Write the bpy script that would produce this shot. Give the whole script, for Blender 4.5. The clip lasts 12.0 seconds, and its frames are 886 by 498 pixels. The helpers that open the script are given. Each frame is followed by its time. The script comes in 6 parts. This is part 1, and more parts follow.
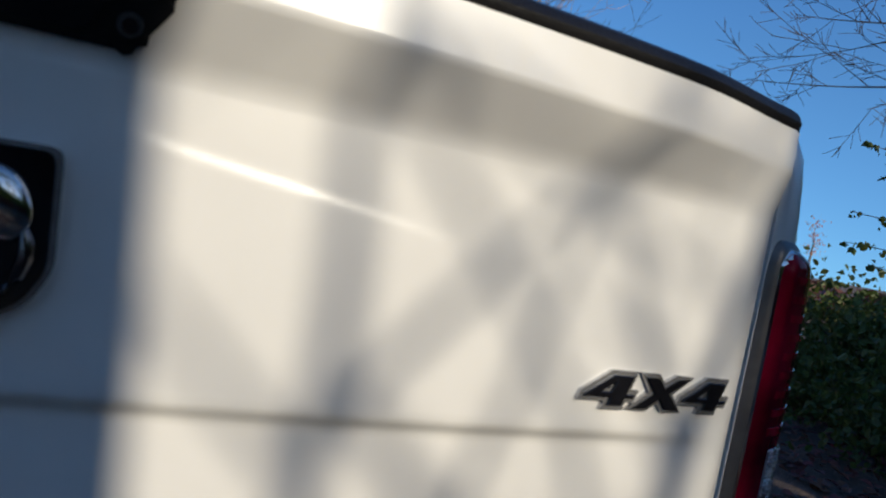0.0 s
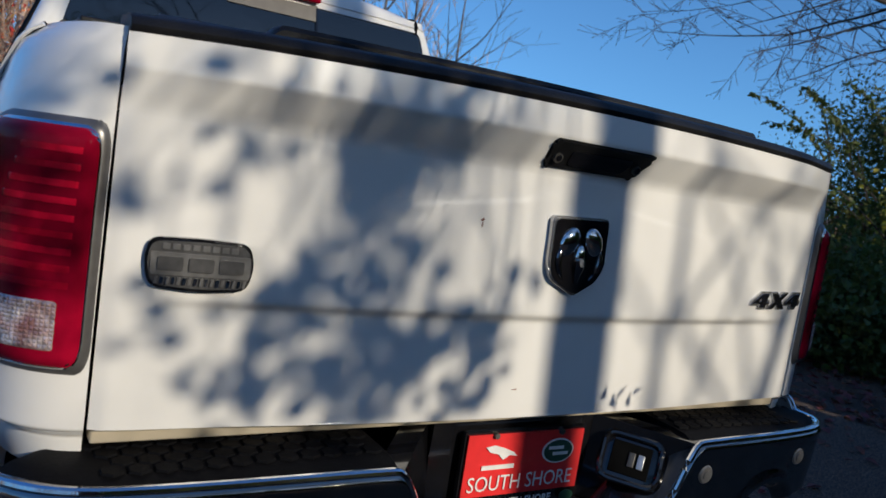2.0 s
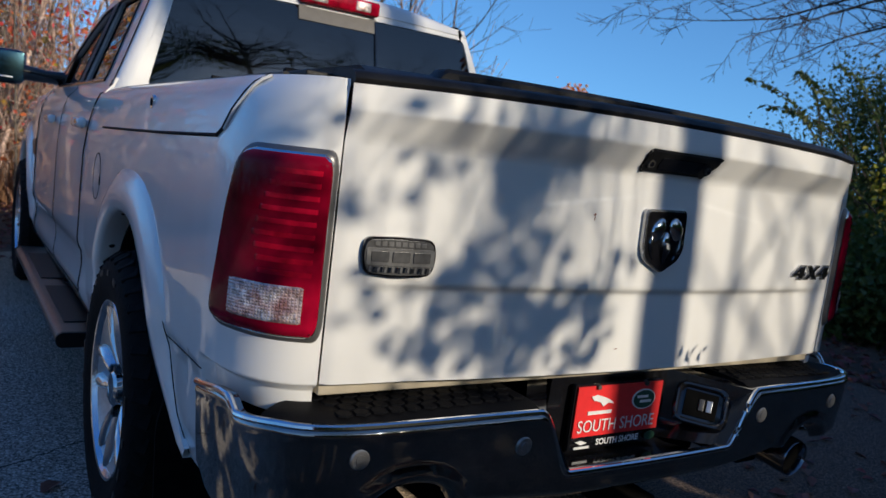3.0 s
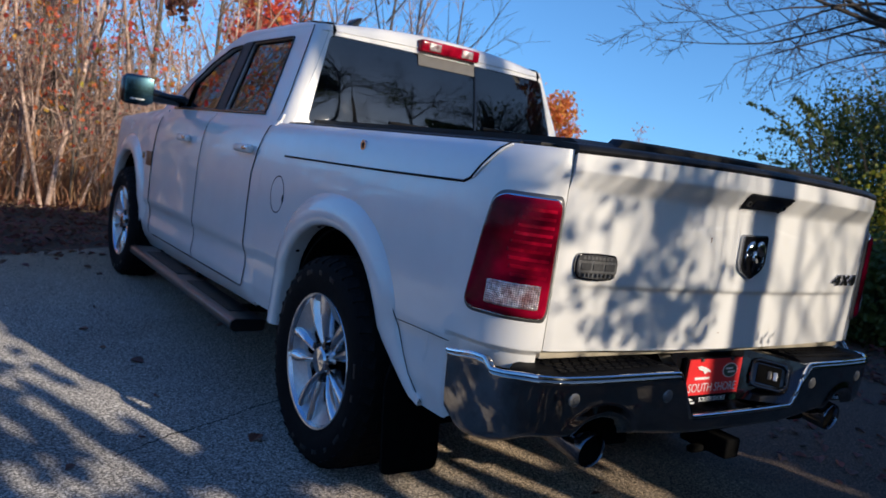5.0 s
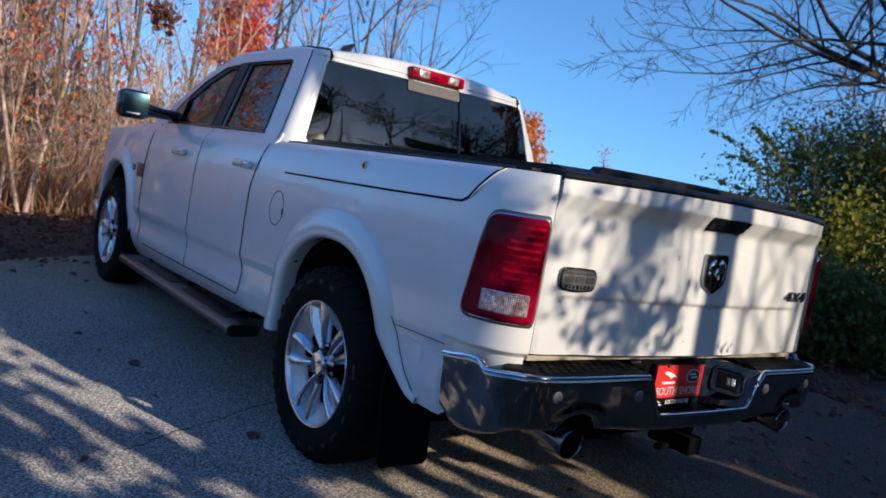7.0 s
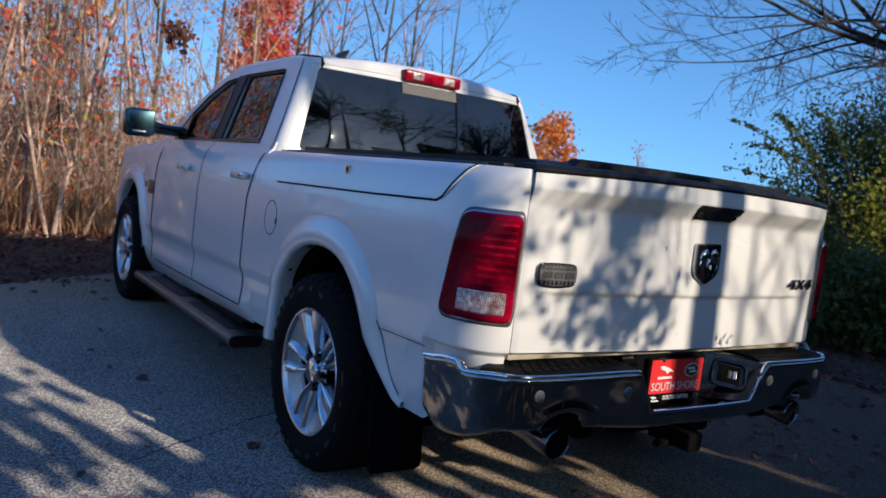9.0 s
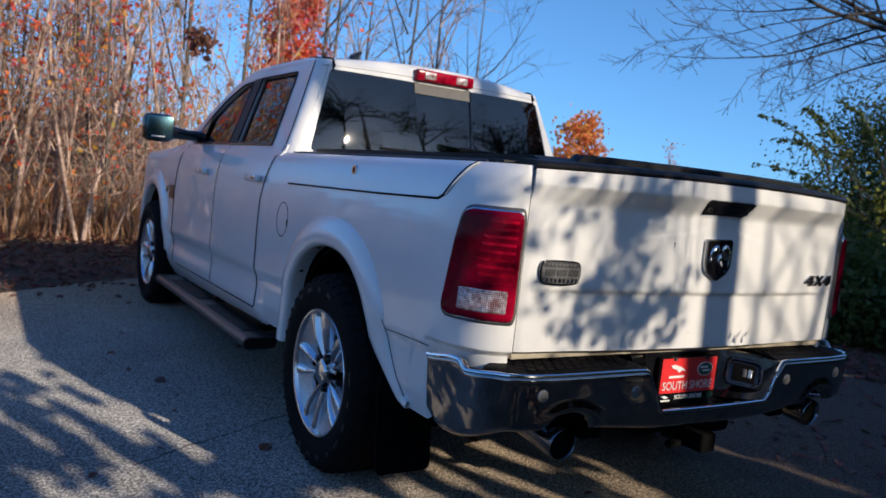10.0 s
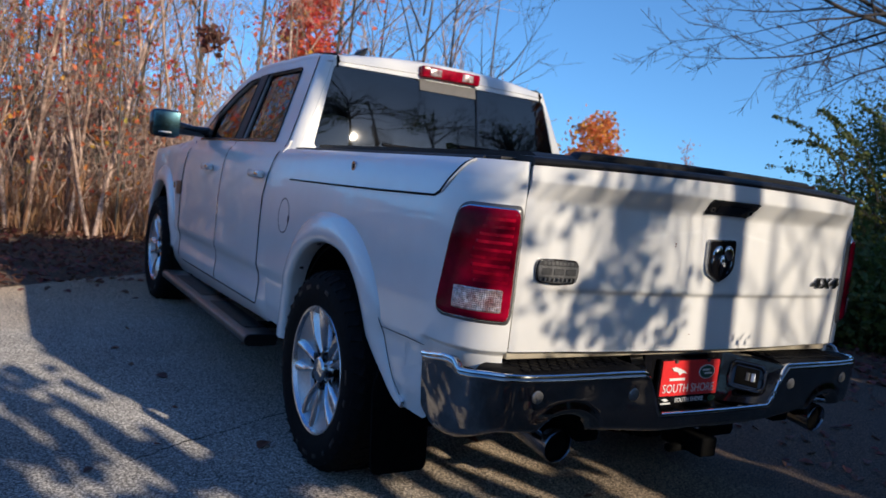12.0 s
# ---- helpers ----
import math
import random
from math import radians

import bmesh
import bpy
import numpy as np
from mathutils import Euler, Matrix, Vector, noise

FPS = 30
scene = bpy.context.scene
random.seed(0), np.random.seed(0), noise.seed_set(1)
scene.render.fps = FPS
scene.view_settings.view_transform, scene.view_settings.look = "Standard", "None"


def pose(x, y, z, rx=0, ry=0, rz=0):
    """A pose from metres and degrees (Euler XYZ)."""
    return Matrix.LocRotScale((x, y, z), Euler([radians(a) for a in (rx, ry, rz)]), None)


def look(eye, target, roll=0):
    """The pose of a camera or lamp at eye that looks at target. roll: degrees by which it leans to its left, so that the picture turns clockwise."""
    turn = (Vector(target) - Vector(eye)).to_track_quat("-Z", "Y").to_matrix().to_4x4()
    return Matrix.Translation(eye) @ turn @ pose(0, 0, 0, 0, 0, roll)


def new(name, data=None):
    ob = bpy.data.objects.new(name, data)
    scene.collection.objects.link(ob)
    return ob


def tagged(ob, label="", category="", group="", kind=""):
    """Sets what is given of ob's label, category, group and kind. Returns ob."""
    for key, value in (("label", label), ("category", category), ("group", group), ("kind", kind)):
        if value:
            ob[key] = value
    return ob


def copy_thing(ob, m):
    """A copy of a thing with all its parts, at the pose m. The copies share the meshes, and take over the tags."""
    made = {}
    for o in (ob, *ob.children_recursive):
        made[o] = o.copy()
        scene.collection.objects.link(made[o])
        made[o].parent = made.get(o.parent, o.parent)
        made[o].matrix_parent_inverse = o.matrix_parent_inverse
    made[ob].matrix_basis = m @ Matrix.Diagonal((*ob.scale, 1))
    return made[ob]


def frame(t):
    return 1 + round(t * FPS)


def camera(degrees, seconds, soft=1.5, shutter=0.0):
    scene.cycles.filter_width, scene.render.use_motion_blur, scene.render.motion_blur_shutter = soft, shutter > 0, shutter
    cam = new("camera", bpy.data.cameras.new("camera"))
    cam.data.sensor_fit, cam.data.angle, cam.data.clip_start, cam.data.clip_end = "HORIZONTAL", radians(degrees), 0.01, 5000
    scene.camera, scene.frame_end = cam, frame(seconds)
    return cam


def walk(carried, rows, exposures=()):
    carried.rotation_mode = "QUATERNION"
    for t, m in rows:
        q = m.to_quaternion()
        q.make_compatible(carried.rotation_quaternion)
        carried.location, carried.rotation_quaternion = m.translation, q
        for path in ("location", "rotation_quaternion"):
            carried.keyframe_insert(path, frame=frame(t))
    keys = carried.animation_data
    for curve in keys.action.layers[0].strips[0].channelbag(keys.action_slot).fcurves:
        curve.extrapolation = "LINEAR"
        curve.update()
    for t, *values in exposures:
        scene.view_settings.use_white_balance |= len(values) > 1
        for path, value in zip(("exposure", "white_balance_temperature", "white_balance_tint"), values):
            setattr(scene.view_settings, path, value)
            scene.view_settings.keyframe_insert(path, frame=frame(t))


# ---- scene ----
cam = camera(59.3, 12.0, soft=1.5)
cam.data.dof.use_dof, cam.data.dof.focus_distance, cam.data.dof.aperture_fstop = True, 1.8, 6.3
PATH = [
    (0, (0.116, -0.676, 1.183), (0.862, 1.176, 1.075), 10.9),
    (0.5, (-0.149, -0.802, 1.205), (0.717, 0.993, 1.036), 11.1),
    (1, (-0.444, -0.96, 1.216), (0.507, 0.789, 1.03), 10.3),
    (1.5, (-0.711, -1.052, 1.23), (0.304, 0.659, 1.022), 9.7),
    (2, (-1.005, -1.131, 1.239), (0.048, 0.554, 1.012), 8.7),
    (2.5, (-1.232, -1.224, 1.243), (-0.157, 0.444, 0.996), 7.8),
    (3, (-1.455, -1.28, 1.255), (-0.37, 0.38, 0.993), 7.2),
    (3.5, (-1.741, -1.305, 1.273), (-0.652, 0.35, 0.999), 6.8),
    (5.5, (-2.496, -1.65, 1.31), (-1.33, -0.042, 1.072), 9.2),
    (6, (-2.579, -1.69, 1.308), (-1.39, -0.096, 1.089), 9.9),
    (6.5, (-2.61, -1.706, 1.306), (-1.405, -0.123, 1.1), 10.0),
    (7, (-2.618, -1.722, 1.31), (-1.407, -0.143, 1.11), 9.8),
    (9, (-2.424, -1.812, 1.32), (-1.295, -0.174, 1.119), 7.0),
    (9.5, (-2.377, -1.834, 1.319), (-1.282, -0.172, 1.117), 6.4),
    (10, (-2.328, -1.846, 1.316), (-1.267, -0.163, 1.112), 6.1),
    (10.5, (-2.283, -1.851, 1.31), (-1.244, -0.154, 1.108), 6.1),
    (11, (-2.258, -1.849, 1.309), (-1.235, -0.143, 1.107), 6.1),
    (11.5, (-2.251, -1.851, 1.31), (-1.232, -0.142, 1.11), 6.3),
    (12, (-2.257, -1.848, 1.312), (-1.228, -0.146, 1.103), 6.6),
]
walk(cam, [(t, look(eye, target, roll)) for t, eye, target, roll in PATH], [(0, -0.14, 6350, 6), (2.5, -0.05, 6350, 6.5), (5.5, 0.25, 6420, 9.5), (7, 0.29, 6420, 9.5), (9, 0.23, 6420, 9.5), (12, 0.19, 6420, 9.5)])

# ---- light ----
SUN_EL, SUN_AZ = 21.8, 162.5
TO_SUN = Vector((math.sin(radians(SUN_AZ)) * math.cos(radians(SUN_EL)), math.cos(radians(SUN_AZ)) * math.cos(radians(SUN_EL)), math.sin(radians(SUN_EL))))
world = bpy.data.worlds.new("world")
scene.world = world
world.use_nodes = True
sky = world.node_tree.nodes.new("ShaderNodeTexSky")
sky.sky_type, sky.sun_disc = "NISHITA", False
sky.sun_elevation, sky.sun_rotation = radians(SUN_EL), radians(SUN_AZ)
sky.air_density, sky.dust_density, sky.ozone_density = 1.0, 0.35, 2.0
tint = world.node_tree.nodes.new("ShaderNodeMix")
tint.data_type, tint.blend_type = "RGBA", "MULTIPLY"
tint.inputs[0].default_value = 1.0
way = world.node_tree.nodes.new("ShaderNodeTexCoord")
height_of = world.node_tree.nodes.new("ShaderNodeSeparateXYZ")
climb = world.node_tree.nodes.new("ShaderNodeMapRange")
climb.inputs[1].default_value, climb.inputs[2].default_value = 0.25, 0.9
deepen = world.node_tree.nodes.new("ShaderNodeMix")
deepen.data_type = "RGBA"
deepen.inputs[6].default_value, deepen.inputs[7].default_value = (0.545, 0.90, 1.235, 1), (0.44, 0.98, 1.80, 1)
world.node_tree.links.new(way.outputs["Generated"], height_of.inputs[0])
world.node_tree.links.new(height_of.outputs[2], climb.inputs[0])
world.node_tree.links.new(climb.outputs[0], deepen.inputs[0])
# the sky pales towards the sun
facing, pale, paler = world.node_tree.nodes.new("ShaderNodeVectorMath"), world.node_tree.nodes.new("ShaderNodeMapRange"), world.node_tree.nodes.new("ShaderNodeMix")
facing.operation, facing.inputs[1].default_value = "DOT_PRODUCT", tuple(TO_SUN)
pale.inputs[1].default_value, pale.inputs[2].default_value = 0.05, 0.85
paler.data_type, paler.inputs[7].default_value = "RGBA", (0.80, 0.90, 1.0, 1)
world.node_tree.links.new(way.outputs["Generated"], facing.inputs[0])
world.node_tree.links.new(facing.outputs["Value"], pale.inputs[0])
world.node_tree.links.new(pale.outputs[0], paler.inputs[0])
world.node_tree.links.new(deepen.outputs[2], paler.inputs[6])
world.node_tree.links.new(paler.outputs[2], tint.inputs[7])
lift = world.node_tree.nodes.new("ShaderNodeVectorMath")
lift.operation, lift.inputs[1].default_value = "ADD", (0, 0, 0.12)
world.node_tree.links.new(way.outputs["Generated"], lift.inputs[0])
world.node_tree.links.new(lift.outputs[0], sky.inputs[0])
world.node_tree.links.new(sky.outputs[0], tint.inputs[6])
world.node_tree.links.new(tint.outputs[2], world.node_tree.nodes["Background"].inputs[0])
world.node_tree.nodes["Background"].inputs[1].default_value = 0.148
sun = new("sun", bpy.data.lights.new("sun", "SUN"))
sun.data.energy, sun.data.angle, sun.data.color = 4.15, radians(0.53), (1.0, 0.865, 0.685)
sun.matrix_world = look((0, 0, 0), -TO_SUN)
sun.location = TO_SUN * 30


# ---- materials ----
def material(name, colour, rough=0.5, metal=0.0, coat=0.0, grain=0.0, scale=40.0, bump=0.0, second=None, mix_scale=3.0, objvar=0.0, hard=0.2):
    """A principled surface with colour variation at two scales and fine relief."""
    m = bpy.data.materials.new(name)
    m.use_nodes = True
    nt = m.node_tree
    p = nt.nodes["Principled BSDF"]
    p.inputs["Base Color"].default_value = (*colour, 1)
    p.inputs["Roughness"].default_value = rough
    p.inputs["Metallic"].default_value = metal
    p.inputs["Coat Weight"].default_value = coat
    p.inputs["Coat Roughness"].default_value = 0.03
    if grain or second or bump or objvar:
        tc = nt.nodes.new("ShaderNodeTexCoord")
        fine = nt.nodes.new("ShaderNodeTexNoise")
        fine.inputs["Scale"].default_value, fine.inputs["Detail"].default_value = scale, 6
        nt.links.new(tc.outputs["Object"], fine.inputs["Vector"])
        coarse = nt.nodes.new("ShaderNodeTexNoise")
        coarse.inputs["Scale"].default_value, coarse.inputs["Detail"].default_value = mix_scale, 4
        nt.links.new(tc.outputs["Object"], coarse.inputs["Vector"])
        ramp = nt.nodes.new("ShaderNodeMapRange")
        ramp.inputs[1].default_value, ramp.inputs[2].default_value = 0.35, 0.65
        nt.links.new(coarse.outputs[0], ramp.inputs[0])
        mix = nt.nodes.new("ShaderNodeMix")
        mix.data_type = "RGBA"
        mix.inputs[6].default_value = (*colour, 1)
        mix.inputs[7].default_value = (*(second or [c * 0.85 for c in colour]), 1)
        nt.links.new(ramp.outputs[0], mix.inputs[0])
        var = nt.nodes.new("ShaderNodeMapRange")
        var.inputs[1].default_value, var.inputs[2].default_value = 0.5 - hard, 0.5 + hard
        var.inputs[3].default_value, var.inputs[4].default_value = 1 - grain, 1 + grain
        nt.links.new(fine.outputs[0], var.inputs[0])
        hsv = nt.nodes.new("ShaderNodeHueSaturation")
        nt.links.new(mix.outputs[2], hsv.inputs["Color"])
        nt.links.new(var.outputs[0], hsv.inputs["Value"])
        if objvar:
            geo = nt.nodes.new("ShaderNodeNewGeometry")
            hue = nt.nodes.new("ShaderNodeMapRange")
            hue.inputs[3].default_value, hue.inputs[4].default_value = 0.5 - objvar, 0.5 + objvar
            nt.links.new(geo.outputs["Random Per Island"], hue.inputs[0])
            nt.links.new(hue.outputs[0], hsv.inputs["Hue"])
        nt.links.new(hsv.outputs[0], p.inputs["Base Color"])
        if bump:
            b = nt.nodes.new("ShaderNodeBump")
            b.inputs["Strength"].default_value, b.inputs["Distance"].default_value = bump, 0.01
            nt.links.new(fine.outputs[0], b.inputs["Height"])
            nt.links.new(b.outputs[0], p.inputs["Normal"])
    return m


def glass(name, tint, gloss=1.45, soft=0.01):
    m = bpy.data.materials.new(name)
    m.use_nodes = True
    nt = m.node_tree
    nt.nodes.remove(nt.nodes["Principled BSDF"])
    tr, gl, fr, mx = (nt.nodes.new("ShaderNode" + k) for k in ("BsdfTransparent", "BsdfGlossy", "Fresnel", "MixShader"))
    tr.inputs[0].default_value = (*tint, 1)
    gl.inputs["Roughness"].default_value = soft
    fr.inputs[0].default_value = gloss
    nt.links.new(fr.outputs[0], mx.inputs[0])
    nt.links.new(tr.outputs[0], mx.inputs[1])
    nt.links.new(gl.outputs[0], mx.inputs[2])
    nt.links.new(mx.outputs[0], nt.nodes["Material Output"].inputs[0])
    return m


PAINT = material("pearl_white_paint", (0.80, 0.79, 0.77), 0.32, coat=1.0, grain=0.02, scale=9, second=(0.785, 0.77, 0.745), mix_scale=1.5)
CHROME = material("chrome", (0.78, 0.79, 0.8), 0.06, 1.0, grain=0.05, scale=60)
DULLCHROME = material("satin_trim", (0.17, 0.165, 0.165), 0.36, 0.6, grain=0.1, scale=50)
PLASTIC = material("black_plastic", (0.010, 0.010, 0.011), 0.45, grain=0.3, scale=300, bump=0.15)
TIPSTEEL = material("dark_tip_chrome", (0.2, 0.2, 0.215), 0.16, 1.0, grain=0.15, scale=40)
# warm dark mottling in the bumper chrome's colour stands for reflected leaves and ground
BUMPERCHROME = material("bumper_chrome", (0.44, 0.41, 0.38), 0.02, 1.0, grain=0.12, scale=15, bump=0.07, second=(0.35, 0.33, 0.315), mix_scale=9)
PADBLACK = material("step_pad_black", (0.005, 0.005, 0.006), 0.6, grain=0.3, scale=200, bump=0.1)
BOARD = material("pewter_board", (0.13, 0.12, 0.115), 0.34, 0.75, grain=0.12, scale=90, second=(0.16, 0.148, 0.14), mix_scale=12)
GLOSSBLACK = material("gloss_black", (0.008, 0.008, 0.01), 0.12, coat=0.5, grain=0.2, scale=60)
BADGEBAR = material("badge_bar_metal", (0.24, 0.24, 0.245), 0.3, 0.6, grain=0.15, scale=80)
BADGEGREY = material("badge_grey", (0.09, 0.09, 0.094), 0.35, 0.4, grain=0.2, scale=80)
GAP = material("panel_gap", (0.012, 0.012, 0.014), 0.7, grain=0.2, scale=80)
VINYL = material("black_vinyl", (0.014, 0.015, 0.018), 0.5, grain=0.3, scale=200, bump=0.2)
RUBBER = material("tyre_rubber", (0.0045, 0.0045, 0.005), 0.8, grain=0.3, scale=60, bump=0.2, second=(0.008, 0.007, 0.0065))
ALLOY = material("polished_alloy", (0.8, 0.81, 0.83), 0.2, 1.0, grain=0.06, scale=40)
ALLOYGREY = material("grey_alloy_pocket", (0.50, 0.52, 0.55), 0.3, 0.6, grain=0.1, scale=60)
STEEL = material("dull_steel", (0.12, 0.115, 0.11), 0.5, 0.6, grain=0.3, scale=50, bump=0.2)
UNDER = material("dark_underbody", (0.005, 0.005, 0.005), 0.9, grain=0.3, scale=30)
REDLENS = material("red_lens", (0.30, 0.0025, 0.022), 0.06, coat=0.0, grain=0.3, scale=12, second=(0.09, 0.0007, 0.008), mix_scale=7)
REDRIB = material("bright_red_rib", (0.44, 0.004, 0.024), 0.12, coat=0.0, grain=0.5, scale=22, second=(0.21, 0.0015, 0.014), mix_scale=14)
CLEAR = material("clear_lens", (0.80, 0.74, 0.72), 0.10, 0.5, coat=1.0, grain=0.45, scale=70, bump=0.4, second=(0.42, 0.22, 0.21), mix_scale=28)
PLATERED = material("plate_red", (0.78, 0.03, 0.033), 0.4, coat=0.3, grain=0.05, scale=50)
PLATEWHITE = material("plate_white", (0.8, 0.8, 0.8), 0.4, grain=0.05, scale=50)
PLATEGREEN = material("plate_green", (0.015, 0.07, 0.045), 0.4, grain=0.05, scale=50)
BRONZE = material("bronze_badge", (0.21, 0.10, 0.05), 0.4, 0.5, grain=0.2, scale=60)
SILVER = material("satin_silver", (0.5, 0.5, 0.51), 0.25, 0.75, grain=0.1, scale=80)
HEADER = material("grey_header", (0.12, 0.11, 0.102), 0.5, grain=0.1, scale=30)
LITSILL = material("bed_sill", (0.5, 0.44, 0.34), 0.4, grain=0.1, scale=20)
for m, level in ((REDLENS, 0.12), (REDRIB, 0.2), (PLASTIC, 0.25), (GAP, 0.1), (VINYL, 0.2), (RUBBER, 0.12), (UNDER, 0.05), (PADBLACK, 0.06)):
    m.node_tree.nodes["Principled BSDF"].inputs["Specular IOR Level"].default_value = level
TINT = glass("privacy_glass", (0.17, 0.17, 0.17), 2.1, 0.03)
DOORTINT = glass("rear_door_glass", (0.10, 0.105, 0.12), 1.9, 0.01)
LIGHTGLASS = glass("front_door_glass", (0.50, 0.56, 0.57), 1.75)
MIRROR = material("mirror_glass", (0.10, 0.20, 0.225), 0.22, 1.0, grain=0.05, scale=30)
SEATMAT = material("seat_leather", (0.045, 0.04, 0.038), 0.6, grain=0.2, scale=60)
SEATPALE = material("pale_headrest", (0.25, 0.26, 0.27), 0.5, grain=0.1, scale=60)
ASPHALT = material("worn_asphalt", (0.285, 0.27, 0.252), 0.9, grain=0.45, scale=75, bump=0.8, hard=0.12, second=(0.20, 0.19, 0.178), mix_scale=1.2)
nt = ASPHALT.node_tree
cells, chip = nt.nodes.new("ShaderNodeTexVoronoi"), nt.nodes.new("ShaderNodeMapRange")
cells.inputs["Scale"].default_value = 170
chip.inputs[1].default_value, chip.inputs[2].default_value, chip.inputs[3].default_value, chip.inputs[4].default_value = 0.1, 0.9, 0.34, 1.75
split_colour = nt.nodes.new("ShaderNodeSeparateColor")
gain = nt.nodes.new("ShaderNodeMath")
gain.operation = "MULTIPLY"
hsv = next(n for n in nt.nodes if n.type == "HUE_SAT")
old = hsv.inputs["Value"].links[0].from_socket
nt.links.new(next(n for n in nt.nodes if n.type == "TEX_COORD").outputs["Object"], cells.inputs["Vector"])
nt.links.new(cells.outputs["Color"], split_colour.inputs[0])
nt.links.new(split_colour.outputs[0], chip.inputs[0])
nt.links.new(chip.outputs[0], gain.inputs[0])
nt.links.new(old, gain.inputs[1])
nt.links.new(gain.outputs[0], hsv.inputs["Value"])
# dirt towards the shrubs; brown far edge too, deeper brown at right and rear
place_of, wobble, reach = nt.nodes.new("ShaderNodeSeparateXYZ"), nt.nodes.new("ShaderNodeMath"), nt.nodes.new("ShaderNodeMapRange")
nt.links.new(next(n for n in nt.nodes if n.type == "TEX_COORD").outputs["Object"], place_of.inputs[0])
rag = nt.nodes.new("ShaderNodeTexNoise")
rag.inputs["Scale"].default_value, rag.inputs["Detail"].default_value = 2.2, 8
nt.links.new(next(n for n in nt.nodes if n.type == "TEX_COORD").outputs["Object"], rag.inputs["Vector"])
wobble.operation = "ADD"
nt.links.new(place_of.outputs[0], wobble.inputs[0])
nt.links.new(rag.outputs[0], wobble.inputs[1])
reach.inputs[1].default_value, reach.inputs[2].default_value = -0.75, 0.25
nt.links.new(wobble.outputs[0], reach.inputs[0])
edge, both = nt.nodes.new("ShaderNodeMapRange"), nt.nodes.new("ShaderNodeMath")
ragged = nt.nodes.new("ShaderNodeMath")
ragged.operation, both.operation = "ADD", "MAXIMUM"
nt.links.new(place_of.outputs[1], ragged.inputs[0])
nt.links.new(rag.outputs[0], ragged.inputs[1])
edge.inputs[1].default_value, edge.inputs[2].default_value = 3.9, 5.6
nt.links.new(ragged.outputs[0], edge.inputs[0])
nt.links.new(edge.outputs[0], both.inputs[0])
nt.links.new(reach.outputs[0], both.inputs[1])
soiled = nt.nodes.new("ShaderNodeMix")
soiled.data_type = "RGBA"
soiled.inputs[7].default_value = (0.29, 0.225, 0.16, 1)
nt.links.new(both.outputs[0], soiled.inputs[0])
nt.links.new(hsv.inputs["Color"].links[0].from_socket, soiled.inputs[6])
deep_brown, rightward = nt.nodes.new("ShaderNodeMix"), nt.nodes.new("ShaderNodeMapRange")
deep_brown.data_type = "RGBA"
deep_brown.inputs[7].default_value = (0.082, 0.056, 0.039, 1)
rightward.inputs[1].default_value, rightward.inputs[2].default_value = 0.55, 1.5
nt.links.new(wobble.outputs[0], rightward.inputs[0])
rear, either = nt.nodes.new("ShaderNodeMapRange"), nt.nodes.new("ShaderNodeMath")
rear.inputs[1].default_value, rear.inputs[2].default_value = 0.75, -0.1
either.operation = "MAXIMUM"
nt.links.new(ragged.outputs[0], rear.inputs[0])
nt.links.new(rightward.outputs[0], either.inputs[0])
nt.links.new(rear.outputs[0], either.inputs[1])
nt.links.new(either.outputs[0], deep_brown.inputs[0])
nt.links.new(soiled.outputs[2], deep_brown.inputs[6])
nt.links.new(deep_brown.outputs[2], hsv.inputs["Color"])
SOIL = material("leafy_soil", (0.11, 0.07, 0.048), 0.95, grain=0.6, scale=45, bump=1.0, second=(0.06, 0.042, 0.03), mix_scale=2.5)
BARK = material("grey_bark", (0.17, 0.14, 0.115), 0.9, grain=0.5, scale=35, bump=0.8, second=(0.1, 0.08, 0.065), mix_scale=6)
TWIG = material("dark_twig", (0.06, 0.05, 0.046), 0.9, grain=0.4, scale=40)
STEM = material("tan_stem", (0.66, 0.48, 0.385), 0.85, grain=0.5, scale=30, bump=0.4, second=(0.22, 0.13, 0.09), mix_scale=4)
STRAW = material("dry_grass", (0.42, 0.23, 0.12), 0.9, grain=0.3, scale=20, second=(0.26, 0.12, 0.07), mix_scale=2, objvar=0.015)


def leaf_material(name, colour, second, objvar):
    m = material(name, colour, 0.55, grain=0.35, scale=25, second=second, mix_scale=5, objvar=objvar)
    nt = m.node_tree
    p, out = nt.nodes["Principled BSDF"], nt.nodes["Material Output"]
    tl, mx = nt.nodes.new("ShaderNodeBsdfTranslucent"), nt.nodes.new("ShaderNodeMixShader")
    src = p.inputs["Base Color"].links[0].from_socket
    nt.links.new(src, tl.inputs[0])
    mx.inputs[0].default_value = 0.35
    nt.links.new(p.outputs[0], mx.inputs[1])
    nt.links.new(tl.outputs[0], mx.inputs[2])
    nt.links.new(mx.outputs[0], out.inputs[0])
    return m


LEAFGREEN = leaf_material("green_leaf", (0.06, 0.10, 0.026), (0.13, 0.15, 0.026), 0.03)
LEAFYELLOW = leaf_material("yellow_leaf", (0.42, 0.26, 0.035), (0.5, 0.36, 0.05), 0.03)
LEAFLIME = leaf_material("lime_leaf", (0.22, 0.24, 0.02), (0.36, 0.31, 0.03), 0.03)
LEAFRED = leaf_material("red_leaf", (0.68, 0.075, 0.05), (0.72, 0.19, 0.08), 0.02)
LEAFORANGE = leaf_material("orange_leaf", (0.7, 0.22, 0.05), (0.75, 0.33, 0.08), 0.03)
for m in (ASPHALT, SOIL):  # rough grain throws light back towards a low sun
    m.node_tree.nodes["Principled BSDF"].inputs["Diffuse Roughness"].default_value = 1.0
